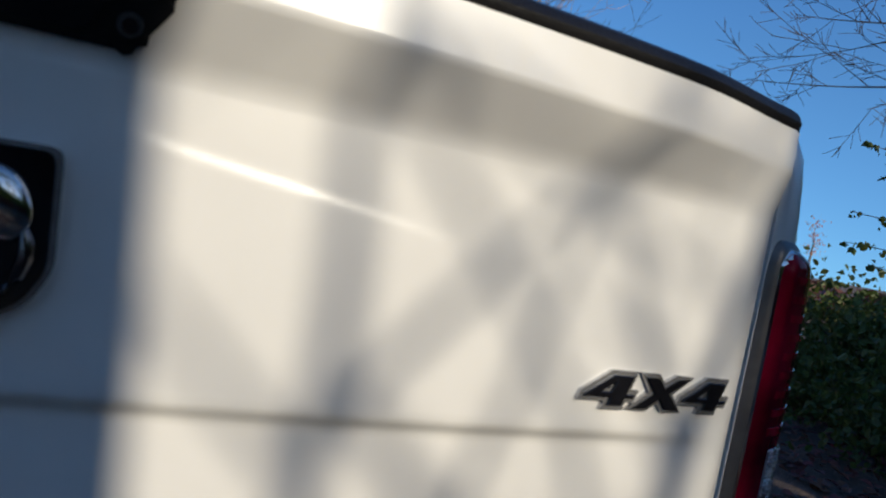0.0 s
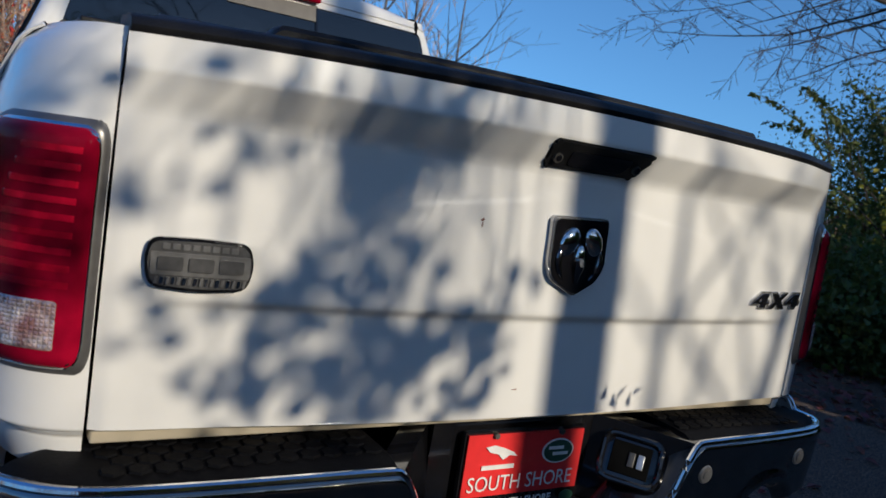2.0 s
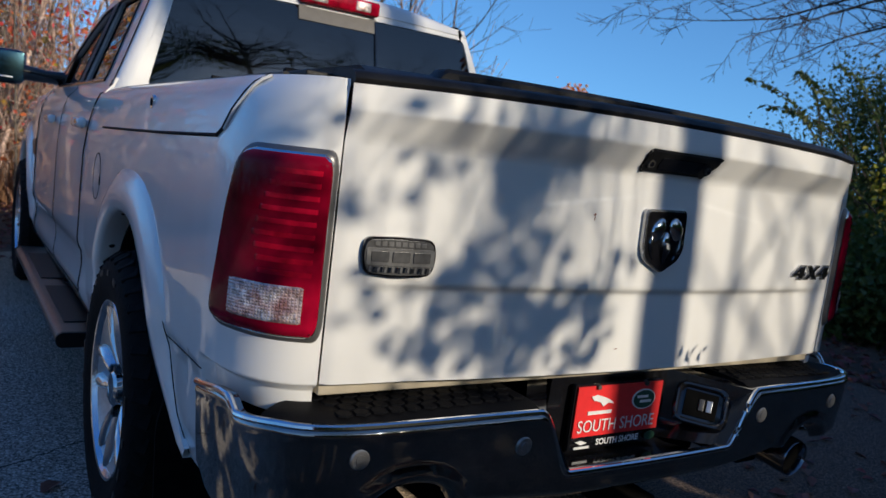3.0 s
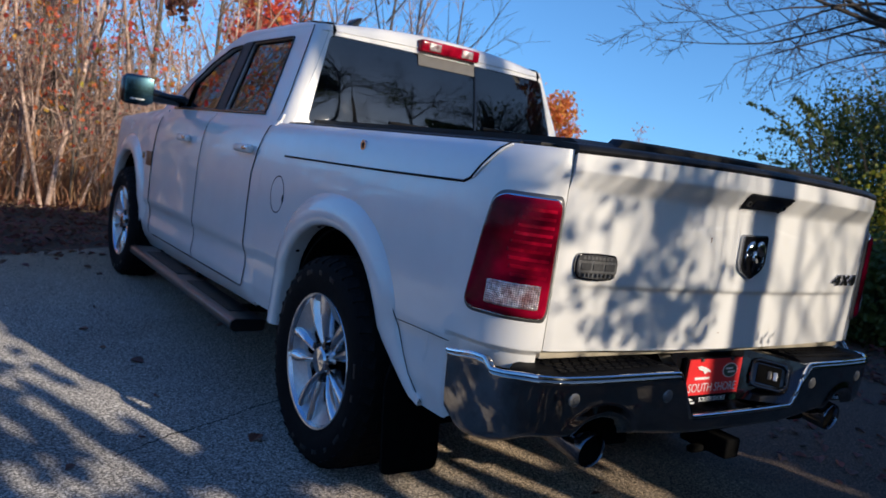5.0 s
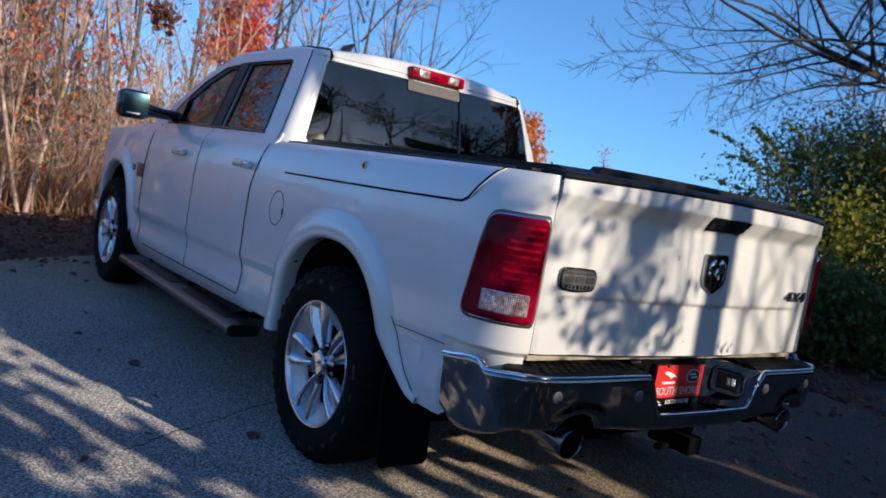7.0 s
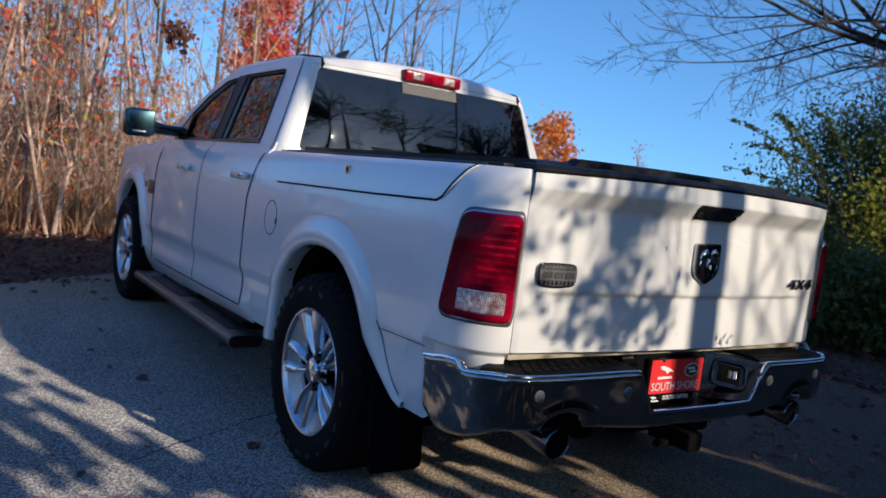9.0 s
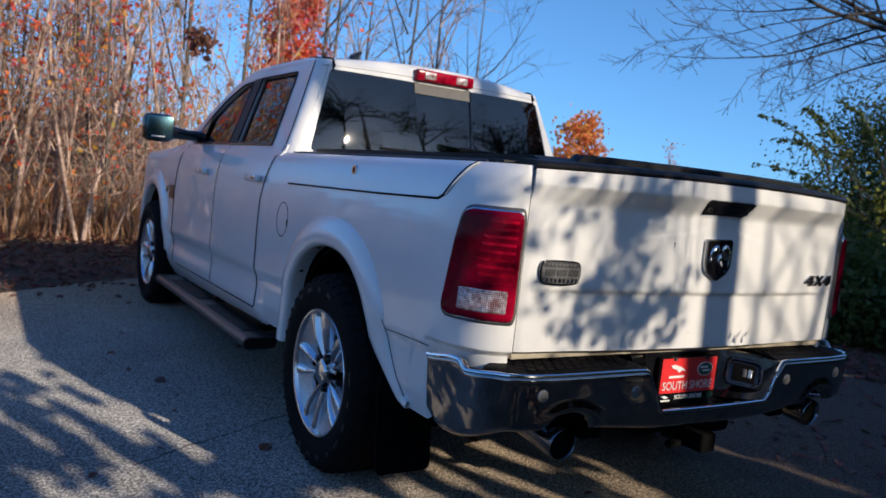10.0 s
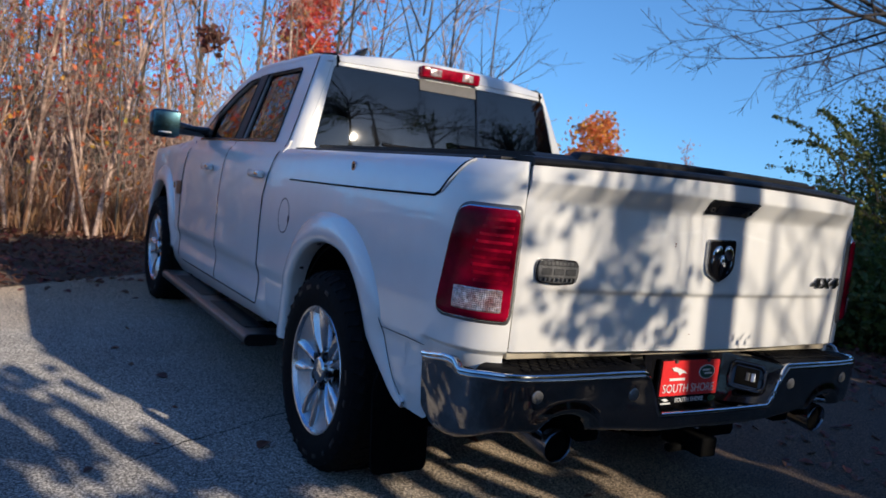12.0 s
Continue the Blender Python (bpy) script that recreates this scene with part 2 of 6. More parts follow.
LITTER = leaf_material("fallen_leaf", (0.24, 0.085, 0.055), (0.12, 0.06, 0.045), 0.03)


# ---- building helpers ----
RAKE = 0.022  # the body stands a little higher at its tail


def part(name, bm, mat, parent=None, label="", angle=35, rake=False, smooth=True):
    if rake:
        for v in bm.verts:
            v.co.z -= RAKE * v.co.y
    bmesh.ops.recalc_face_normals(bm, faces=bm.faces)
    me = bpy.data.meshes.new(name)
    bm.to_mesh(me)
    bm.free()
    me.materials.append(mat)
    if smooth:
        me.polygons.foreach_set("use_smooth", [True] * len(me.polygons))
        me.set_sharp_from_angle(angle=radians(angle))
    ob = new(name, me)
    if parent:
        ob.parent = parent
    if label:
        tagged(ob, label)
    return ob


def thicken(bm, t, core=(0.0, 2.5, 0.8)):
    """Gives an open surface a back, t behind it, on the side of the point core."""
    bmesh.ops.recalc_face_normals(bm, faces=bm.faces)
    bm.normal_update()
    core = Vector(core)
    side = sum((f.normal.dot(core - f.calc_center_median()) * f.calc_area() for f in bm.faces), 0.0)
    sign = 1 if side > 0 else -1
    fronts, rim = bm.faces[:], [e for e in bm.edges if e.is_boundary]
    back = {v: bm.verts.new(v.co + v.normal * (t * sign)) for v in bm.verts[:]}
    for f in fronts:
        bm.faces.new([back[v] for v in reversed(f.verts)])
    for e in rim:
        a, b = e.verts
        bm.faces.new((a, b, back[b], back[a]))
    return bm


def grid(f, us, vs, thick=0.0, core=(0.0, 2.5, 0.8)):
    bm = bmesh.new()
    rows = [[bm.verts.new(f(u, v)) for v in vs] for u in us]
    for a, b in zip(rows, rows[1:]):
        for i in range(len(vs) - 1):
            bm.faces.new((a[i], b[i], b[i + 1], a[i + 1]))
    return thicken(bm, thick, core) if thick else bm


def box(bm, c, size, bevel=0.0, m=None):
    made = bmesh.ops.create_cube(bm, size=1, matrix=Matrix.Translation(c) @ (m or Matrix()) @ Matrix.Diagonal((*size, 1)))
    if bevel:
        edges = list({e for v in made["verts"] for e in v.link_edges})
        bmesh.ops.bevel(bm, geom=edges, offset=bevel, segments=3, affect="EDGES", profile=0.5)
    return bm


def tube(bm, pts, radii, n=8, cap=True):
    """A tapered tube along points."""
    rings = []
    for i, p in enumerate(pts):
        p = Vector(p)
        d = (Vector(pts[min(i + 1, len(pts) - 1)]) - Vector(pts[max(i - 1, 0)])).normalized()
        side = d.cross((0, 0, 1) if abs(d.z) < 0.9 else (1, 0, 0)).normalized()
        up = side.cross(d)
        r = radii[i] if hasattr(radii, "__len__") else radii
        rings.append([bm.verts.new(p + (side * math.cos(6.2832 * k / n) + up * math.sin(6.2832 * k / n)) * r) for k in range(n)])
    for a, b in zip(rings, rings[1:]):
        for k in range(n):
            bm.faces.new((a[k], a[(k + 1) % n], b[(k + 1) % n], b[k]))
    if cap and n > 2:
        bm.faces.new(rings[0][::-1])
        bm.faces.new(rings[-1])
    return bm


def revolve(bm, profile, c, n=64, closed=False):
    """Turns (radius, x) pairs about the x axis through c."""
    rings = [[bm.verts.new((c[0] + x, c[1] + r * math.cos(6.2832 * k / n), c[2] + r * math.sin(6.2832 * k / n))) for k in range(n)] for r, x in profile]
    pairs = list(zip(rings, rings[1:])) + ([(rings[-1], rings[0])] if closed else [])
    for a, b in pairs:
        for k in range(n):
            bm.faces.new((a[k], a[(k + 1) % n], b[(k + 1) % n], b[k]))
    return bm


def sheet(loops, place, thick, core=(0.0, 2.5, 0.8)):
    """A flat plate from an outline and its holes, given in two dimensions and placed by a function."""
    bm = bmesh.new()
    edges = []
    for loop in loops:
        vs = [bm.verts.new(place(*p)) for p in loop]
        edges += [bm.edges.new((vs[i], vs[(i + 1) % len(vs)])) for i in range(len(vs))]
    bmesh.ops.triangle_fill(bm, use_beauty=True, use_dissolve=False, edges=edges)
    return thicken(bm, thick, core)


def rounded(pts, r, n=5):
    """The outline through pts with its corners rounded."""
    out = []
    for i, p in enumerate(pts):
        p, a, b = Vector(p), Vector(pts[i - 1]), Vector(pts[(i + 1) % len(pts)])
        da, db = (a - p), (b - p)
        k = min(r, da.length * 0.45, db.length * 0.45)
        pa, pb = p + da.normalized() * k, p + db.normalized() * k
        for j in range(n + 1):
            t = j / n
            out.append(tuple(pa * (1 - t) ** 2 + p * 2 * t * (1 - t) + pb * t * t))
    return out


def ease(a, b, x):
    t = min(1, max(0, (x - a) / (b - a)))
    return t * t * (3 - 2 * t)


def dense(pts, n=8):
    out = []
    for a, b in zip(pts, pts[1:] + pts[:1]):
        k = n if math.hypot(a[0] - b[0], a[1] - b[1]) > 0.1 else 1
        out += [(a[0] + (b[0] - a[0]) * i / k, a[1] + (b[1] - a[1]) * i / k) for i in range(k)]
    return out


def lerp_table(table, x):
    for (x0, y0), (x1, y1) in zip(table, table[1:]):
        if x <= x1:
            t = max(0, (x - x0) / (x1 - x0))
            return y0 + (y1 - y0) * t
    return table[-1][1]


def spread(a, b, n):
    return [a + (b - a) * i / (n - 1) for i in range(n)]


# ---- ground ----
def edge_noise(x, y, k=1.0):
    return noise.noise((x * k, y * k, 3.1))


def make_ground():
    bm = grid(lambda u, v: (u, v, -0.03 + (0.0 if abs(u) < 30 and abs(v) < 30 else -0.2)), [-3000, -300, -30, -10, -4, 4, 10, 30, 300, 3000], [-3000, -300, -30, -10, 0, 6, 12, 30, 300, 3000])
    tagged(part("ground", bm, SOIL), "brown soil under fallen leaves beyond the asphalt", "ground", kind="structure")
    outline = []
    for i in range(60):
        x = -14 + 14.5 * i / 59
        outline.append((x, 5.75 + 0.55 * (x + 0.9) * ease(-8, -1, x) + 0.12 * edge_noise(x, 0, 1.3) - 2.6 * (1 - ease(-8, -1, x))))
    for i in range(60):
        t = i / 59
        y = 5.9 - 8.7 * t
        outline.append((3.9 + 0.5 * t - 2.9 * ease(3.2, 6, y) + 0.15 * edge_noise(9, y, 1.1), y))
    outline += [(-14, -2.8)]
    bm = sheet([outline], lambda x, y: (x, y, 0.0), 0.06, (0, 0, -50))
    tagged(part("pavement", bm, ASPHALT), "worn grey asphalt drive with fine aggregate", "pavement", kind="structure")


make_ground()
bm = bmesh.new()
for chain in (((-1.68, 1.33), (-1.553, 1.401), (-1.445, 1.472), (-1.187, 1.589), (-1.013, 1.709), (-0.7, 1.83)),):
    pts = []
    for (x0, y0), (x1, y1) in zip(chain, chain[1:]):
        for k in range(8):
            t = k / 8
            pts.append((x0 + (x1 - x0) * t + 0.015 * edge_noise(x0 + t, y0 * 3, 9), y0 + (y1 - y0) * t + 0.02 * edge_noise(y0 + t, x0 * 3, 9), 0.0005))
    tube(bm, pts, [0.0015 + 0.003 * abs(edge_noise(p[0], p[1], 14)) for p in pts], 4)
tagged(part("pavement_crack", bm, GAP), "thin dark crack in the asphalt", "crack", kind="structure")

# ---- the pickup truck ----
truck = tagged(new("pickup_truck"), "white crew cab pickup truck parked on the asphalt drive", "pickup truck")


def half_width(z):
    """Half the body's width at a height."""
    return lerp_table([(0.40, 0.90), (0.47, 0.945), (0.56, 0.965), (0.70, 0.972), (0.745, 0.984), (0.9, 0.99), (1.1, 0.988), (1.2, 0.980), (1.28, 0.969), (1.33, 0.953), (1.348, 0.938), (1.36, 0.915)], z)


CORNER = [Vector((0.833, 0.056)), Vector((0.918, 0.066)), Vector((0.985, 0.13)), Vector((0.99, 0.33))]


def _corner(t):
    a, b, c, d = CORNER
    p = a * (1 - t) ** 3 + b * 3 * t * (1 - t) ** 2 + c * 3 * t * t * (1 - t) + d * t ** 3
    g = (b - a) * 3 * (1 - t) ** 2 + (c - b) * 6 * t * (1 - t) + (d - c) * 3 * t * t
    return p, Vector((g.y, -g.x)).normalized()


_LEN = [0.0]
for _i in range(1, 61):
    _LEN.append(_LEN[-1] + (_corner(_i / 60)[0] - _corner((_i - 1) / 60)[0]).length)


def plan(s):
    """Point and outward normal of the bed's plan line, s metres from the tailgate seam towards the cab."""
    if s >= _LEN[-1]:
        return Vector((0.99, 0.33 + s - _LEN[-1])), Vector((1, 0))
    i = max(j for j in range(60) if _LEN[j] <= max(s, 0))
    return _corner((i + (s - _LEN[i]) / (_LEN[i + 1] - _LEN[i])) / 60)


def side_point(s, z, side=-1, out=0.0):
    p, n = plan(s)
    d = half_width(z) - 0.99
    q = p + Vector((n.x * d, n.y * d * 0.1)) + n * out
    return (side * q.x, q.y, z)


def s_of_y(y):
    return _LEN[-1] + y - 0.33


HUB_Y, FRONT_Y, HUB_Z = 1.10, 4.67, 0.42


ARCH_SHIFT, ARCH_R, ARCH_H = 0.066, 0.472, 0.525


def arch_low(y, hub, low=0.47):
    """The lower edge of the body side near a wheel."""
    d = y - hub - ARCH_SHIFT
    if abs(d) < ARCH_R:
        return max(low, HUB_Z + 0.022 * hub + ARCH_H * (1 - abs(d / ARCH_R) ** 2.35) ** (1 / 2.2))
    return low


def low_edge(y):
    z = arch_low(y, HUB_Y, 0.476)
    if 0.48 < y < HUB_Y - 0.28:  # the opening runs out in a slope towards the bumper
        z = max(z, 0.476 + (y - 0.51) * 0.86)
        if y < HUB_Y + ARCH_SHIFT - ARCH_R:
            z = 0.476 + max(0, y - 0.51) * 0.86
    return z


def bedside(side, name):
    ys = [s for s in spread(0, _LEN[-1], 16)]
    ys += [s_of_y(y) for y in spread(0.345, 1.989, 84)]

    def f(s, v):
        y = plan(s)[0].y
        z0 = low_edge(y) if s > _LEN[-1] else 0.70 - 0.224 * ease(0.22, _LEN[-1], s)
        z = z0 + (1.357 - z0) * v
        if y < 0.44:
            z = z0 + (0.742 - z0) * v / 0.2 if v < 0.2 else 0.742 + 0.034 * (v - 0.2) / 0.22 if v < 0.42 else 0.776 + 0.581 * (v - 0.42) / 0.58
        return side_point(s, z, side, -0.024 * ease(0.770, 0.748, z) * ease(0.335, 0.305, y))

    vs = spread(0, 0.42, 34) + [0.48, 0.56, 0.64, 0.72, 0.79, 0.85, 0.9, 0.94, 0.97, 1.0]
    return part(name, grid(f, ys, vs, 0.02), PAINT, truck, rake=True, angle=50)


def flare(side, hub, name):
    """The raised lip round a wheel opening."""
    path = [(hub + ARCH_SHIFT + ARCH_R * 1.005, 0.45), (hub + ARCH_SHIFT + ARCH_R * 1.003, 0.50)]
    for i in range(37):
        a = radians(8 + 150 * i / 36)
        c = math.cos(a)
        d = math.copysign(abs(c) ** 0.9, c)
        path.append((hub + ARCH_SHIFT + ARCH_R * d, HUB_Z + 0.022 * hub + ARCH_H * (1 - abs(d) ** 2.35) ** (1 / 2.2)))
    path = [q for q in path if q[0] > hub + ARCH_SHIFT - 0.90 * ARCH_R or q[1] > 0.72]
    if hub < 3:
        path += [(0.735, 0.668), (0.69, 0.624), (0.635, 0.578), (0.59, 0.543), (0.55, 0.514), (0.51, 0.490), (0.455, 0.476)]
    else:
        path += [(hub - 0.405, 0.66), (hub - 0.415, 0.58), (hub - 0.43, 0.50), (hub - 0.45, 0.45)]
    bm = bmesh.new()
    rows = []
    for i, (y, z) in enumerate(path):
        y0, z0 = path[max(0, i - 1)]
        y1, z1 = path[min(len(path) - 1, i + 1)]
        n = Vector((z1 - z0, -(y1 - y0))).normalized()
        if n.dot(Vector((y - hub - ARCH_SHIFT, z - 0.35))) < 0:
            n = -n
        ring = []
        tail = ease(0.80, 0.45, y) if hub < 3 else ease(0.62, 0.46, z) * (y < hub)
        for g, o in ((0.004, -0.06), (-0.005, 0.004), (0.0, 0.018), (0.014, 0.027), (0.045, 0.029), (0.078, 0.022), (0.105, 0.010), (0.125, 0.001), (0.135, -0.012)):
            g, o = g * (1 - 0.82 * tail), o * (1 - 0.95 * tail * (o > 0))
            yy, zz = y + n.x * g, z + n.y * g
            ring.append(bm.verts.new((side * (half_width(max(zz, 0.56)) + o - (0.03 * ease(3.9, 5.6, yy) if hub > 3 else 0)), yy, max(zz, 0.44))))
        rows.append(ring)
    for a, b in zip(rows, rows[1:]):
        for k in range(len(a) - 1):
            bm.faces.new((a[k], a[k + 1], b[k + 1], b[k]))
    lip = part(name, bm, PAINT, truck, rake=True, angle=60)
    if hub < 3:
        for k in (3, 10, 17):
            y, z = path[k]
            bm = bmesh.new()
            bmesh.ops.create_uvsphere(bm, u_segments=12, v_segments=8, radius=0.011, matrix=Matrix.Translation((side * (half_width(max(z, 0.56)) - 0.024), y, z)) @ Matrix.Diagonal((1, 0.7, 0.7, 1)))
            part("flange_screw", bm, GAP, lip, rake=True)
    return lip


for side in (-1, 1):
    bedside(side, "bed_side")
    flare(side, HUB_Y, "wheel_arch_flare")
    flare(side, FRONT_Y, "wheel_arch_flare")


def seam(pts, w, name="panel_gap", side=-1, out=0.004):
    """A narrow dark gap along (y, z) points of the body side."""
    def x_at(y, z):
        if y < 0.33:
            a, b = 0.0, _LEN[-1]
            for _ in range(20):
                c = (a + b) / 2
                a, b = (c, b) if side_point(c, z)[1] < y else (a, c)
            return abs(side_point(a, z)[0])
        if y > 1.99 and z < 1.40:
            return door_x(y, z)
        return half_width(z) if z < 1.357 else cab_half(z)
    pts = [(a[0] + (b[0] - a[0]) * i / 6, a[1] + (b[1] - a[1]) * i / 6) for a, b in zip(pts, pts[1:]) for i in range(6)] + [pts[-1]]
    bm = bmesh.new()
    tube(bm, [(side * (x_at(y, z) + out - w * 0.5), y, z) for y, z in pts], w, 6)
    return part(name, bm, GAP, truck, rake=True)


# ---- tailgate ----
SWELL = [(0.0, 1.240), (0.078, 1.238), (0.083, 1.218), (0.093, 1.2), (0.136, 1.189), (0.196, 1.181), (0.273, 1.171), (0.36, 1.158), (0.48, 1.14)]


def gate_y(x, z):
    k = ease(0.83, 0.62, abs(x))
    lip = lerp_table([(1.20, 0.0), (1.240, 0.0), (1.252, -0.004), (1.300, -0.0405), (1.3065, -0.045), (1.37, -0.040)], z)
    step = 0.012 * ease(0.976, 0.957, z) * ease(0.83, 0.6, abs(x))
    line = lerp_table(SWELL, abs(x))
    swell = -0.0016 * ease(line + 0.005, line - 0.005, z) * ease(0.48, 0.28, abs(x)) * ease(0.98, 1.14, z)
    edge = 0.006 * ease(0.812, 0.827, abs(x))
    return 0.052 * (abs(x) / 0.8275) ** 2.2 + lip * (0.3 + 0.7 * k) + step + swell + edge


def gate_point(x, z):
    crown = (0.006 - 0.016 * (abs(x) / 0.8275) ** 2) * ease(1.22, 1.36, z)
    return Vector((x, gate_y(x, z), z + crown))


GATE_Z = [0.768, 0.771, 0.78, 0.82, 0.87, 0.92, 0.945, 0.952, 0.957, 0.962, 0.967, 0.972, 0.977, 0.985, 1.0, 1.03, 1.06, 1.09, 1.12] + spread(1.135, 1.24, 27) + [1.246, 1.252, 1.262, 1.272, 1.282, 1.292, 1.298, 1.302, 1.3065, 1.312, 1.325, 1.345, 1.353, 1.358]
tailgate = part("tailgate", grid(gate_point, [-0.8275, -0.823, -0.815, -0.8] + spread(-0.78, 0.78, 105) + [0.8, 0.815, 0.823, 0.8275], GATE_Z, 0.03), PAINT, truck, angle=60)


def on_gate(x, z, out=0.0):
    return gate_point(x, z) - Vector((0, out, 0))


def gate_plate(outline, out, thick, mat, name, parent, label="", bevel=0.0):
    bm = sheet([outline], lambda x, z: on_gate(x, z, out), thick)
    if bevel:
        bmesh.ops.bevel(bm, geom=[e for e in bm.edges if len(e.link_faces) == 2 and e.calc_face_angle(0) > 0.8], offset=bevel, segments=2, affect="EDGES")
    return part(name, bm, mat, parent, label, angle=40)


def flat_plate(outline, y, thick, mat, name, parent, label=""):
    bm = sheet([outline], lambda x, z: (x, y, z), thick)
    return part(name, bm, mat, parent, label, angle=40)


# the handle in its recess
bezel = gate_plate(rounded([(-0.127, 1.301), (0.127, 1.301), (0.100, 1.252), (-0.122, 1.252)], 0.016), 0.006, 0.012, PLASTIC, "handle_bezel", tailgate, "black plastic tailgate handle bezel", 0.003)
gate_plate(rounded([(-0.078, 1.286), (0.076, 1.286), (0.064, 1.260), (-0.074, 1.260)], 0.010), 0.0082, 0.006, GLOSSBLACK, "handle", bezel)
for x in (-0.103, 0.093):
    bm = bmesh.new()
    c = on_gate(x, 1.272, 0.005)
    tube(bm, [c, c + Vector((0, -0.006, -0.002))], 0.0095, 16)
    cap = part("screw_cap", bm, STEEL, bezel)
    bm = bmesh.new()
    tube(bm, [c, c + Vector((0, -0.0072, -0.002))], 0.006, 14)
    part("cap_centre", bm, GLOSSBLACK, cap)

# shield badge with plain chrome forms
SHIELD = rounded([(-0.078, 1.168), (0.062, 1.172), (0.068, 1.075), (0.052, 1.046), (0.0, 1.016), (-0.062, 1.046), (-0.074, 1.075)], 0.012)
shield = gate_plate(SHIELD, 0.014, 0.018, SILVER, "shield_badge", tailgate, "chrome-edged black shield badge", 0.003)
inner = [((x + 0.004) * 0.93 - 0.004, (z - 1.098) * 0.94 + 1.098) for x, z in SHIELD]
gate_plate(inner, 0.0165, 0.006, GLOSSBLACK, "shield_field", shield)
for x, z, rx, rz, tilt in ((-0.034, 1.122, 0.021, 0.030, 26), (0.026, 1.124, 0.021, 0.030, -26), (-0.004, 1.092, 0.013, 0.026, 0)):
    bm = bmesh.new()
    bmesh.ops.create_uvsphere(bm, u_segments=24, v_segments=14, radius=1, matrix=Matrix.Translation(on_gate(x, z, 0.016)) @ pose(0, 0, 0, 0, tilt, 0) @ Matrix.Diagonal((rx, 0.010, rz, 1)))
    part("chrome_form", bm, CHROME, shield)
bm = bmesh.new()
tube(bm, [on_gate(-0.004, 1.090 - 0.012 * k, 0.018 + 0.003 * (k == 1)) for k in range(5)], [0.012, 0.012, 0.009, 0.006, 0.003], 10)
part("chrome_form", bm, TIPSTEEL, shield)
for d in (-1, 1):
    bm = bmesh.new()
    tube(bm, [on_gate(-0.004 + d * x, z, 0.017) for x, z in ((0.048, 1.108), (0.051, 1.098), (0.051, 1.084), (0.047, 1.070), (0.040, 1.058), (0.033, 1.050))], [0.003, 0.006, 0.0065, 0.006, 0.004, 0.002], 10)
    part("chrome_form", bm, TIPSTEEL, shield)

# a dead fly and a scratch on the paint
for x, z, w, h in ((-0.225, 1.145, 0.004, 0.003), (-0.224, 1.137, 0.0012, 0.006), (-0.083, 0.825, 0.007, 0.0012)):
    gate_plate([(x - w, z - h * 0.4), (x - w * 0.3, z - h), (x + w, z - h * 0.2), (x + w * 0.4, z + h)], 0.0012, 0.002, LITTER, "speck", tailgate)

# rectangular badge with plain bars
BADGE = rounded([(-0.774, 1.066), (-0.70, 1.069), (-0.628, 1.066), (-0.619, 1.03), (-0.628, 0.992), (-0.70, 0.988), (-0.770, 0.992), (-0.779, 1.03)], 0.018)
badge = gate_plate(BADGE, 0.012, 0.014, TIPSTEEL, "model_badge", tailgate, "chrome-framed dark rectangular badge with bars", 0.003)
gate_plate([((x + 0.699) * 0.95 - 0.699, (z - 1.028) * 0.88 + 1.028) for x, z in BADGE], 0.0135, 0.005, BADGEGREY, "badge_field", badge)
gate_plate(rounded([(-0.771, 1.046), (-0.627, 1.046), (-0.627, 1.012), (-0.769, 1.012)], 0.004), 0.0156, 0.004, BADGEBAR, "badge_bar", badge)
for k in range(3):
    x = -0.743 + 0.044 * k
    gate_plate(rounded([(x - 0.018, 1.040), (x + 0.018, 1.040), (x + 0.018, 1.019), (x - 0.018, 1.019)], 0.004), 0.0180, 0.004, BADGEGREY, "letter_bar", badge)
for k in range(17):
    x = -0.762 + 0.0079 * k
    gate_plate([(x, 1.0095), (x + 0.0045, 1.0095), (x + 0.003, 0.9985), (x - 0.001, 0.9985)], 0.0152 + 0.0012 * (k % 3), 0.004, CHROME if k % 2 else BADGEBAR, "scroll_bar", badge)
for k in range(8):
    x = -0.755 + 0.014 * k
    gate_plate([(x, 1.059), (x + 0.010, 1.059), (x + 0.010, 1.0505), (x, 1.0505)], 0.0152, 0.003, BADGEBAR, "small_bar", badge)


def lettering(text, size, width, height, place, extrude, offset, mat, name, parent, shear=0.0, bevel=0.0, label=""):
    """Words in the built-in font as a mesh, scaled to a width and height; place maps (x, z, out) to the world."""
    cu = bpy.data.curves.new("lettering", "FONT")
    cu.body, cu.size, cu.extrude, cu.offset, cu.shear, cu.bevel_depth, cu.resolution_u = text, size, extrude, offset, shear, bevel, 3
    ob = new("lettering", cu)
    me = bpy.data.meshes.new_from_object(ob.evaluated_get(bpy.context.evaluated_depsgraph_get()))
    bpy.data.objects.remove(ob)
    bm = bmesh.new()
    bm.from_mesh(me)
    bpy.data.meshes.remove(me)
    xs, ys = [v.co.x for v in bm.verts], [v.co.y for v in bm.verts]
    x0, x1, y0, y1 = min(xs), max(xs), min(ys), max(ys)
    for v in bm.verts:
        v.co = place((v.co.x - x0) / (x1 - x0) * width, (v.co.y - y0) / (y1 - y0) * height, v.co.z)
    return part(name, bm, mat, parent, label, angle=30)


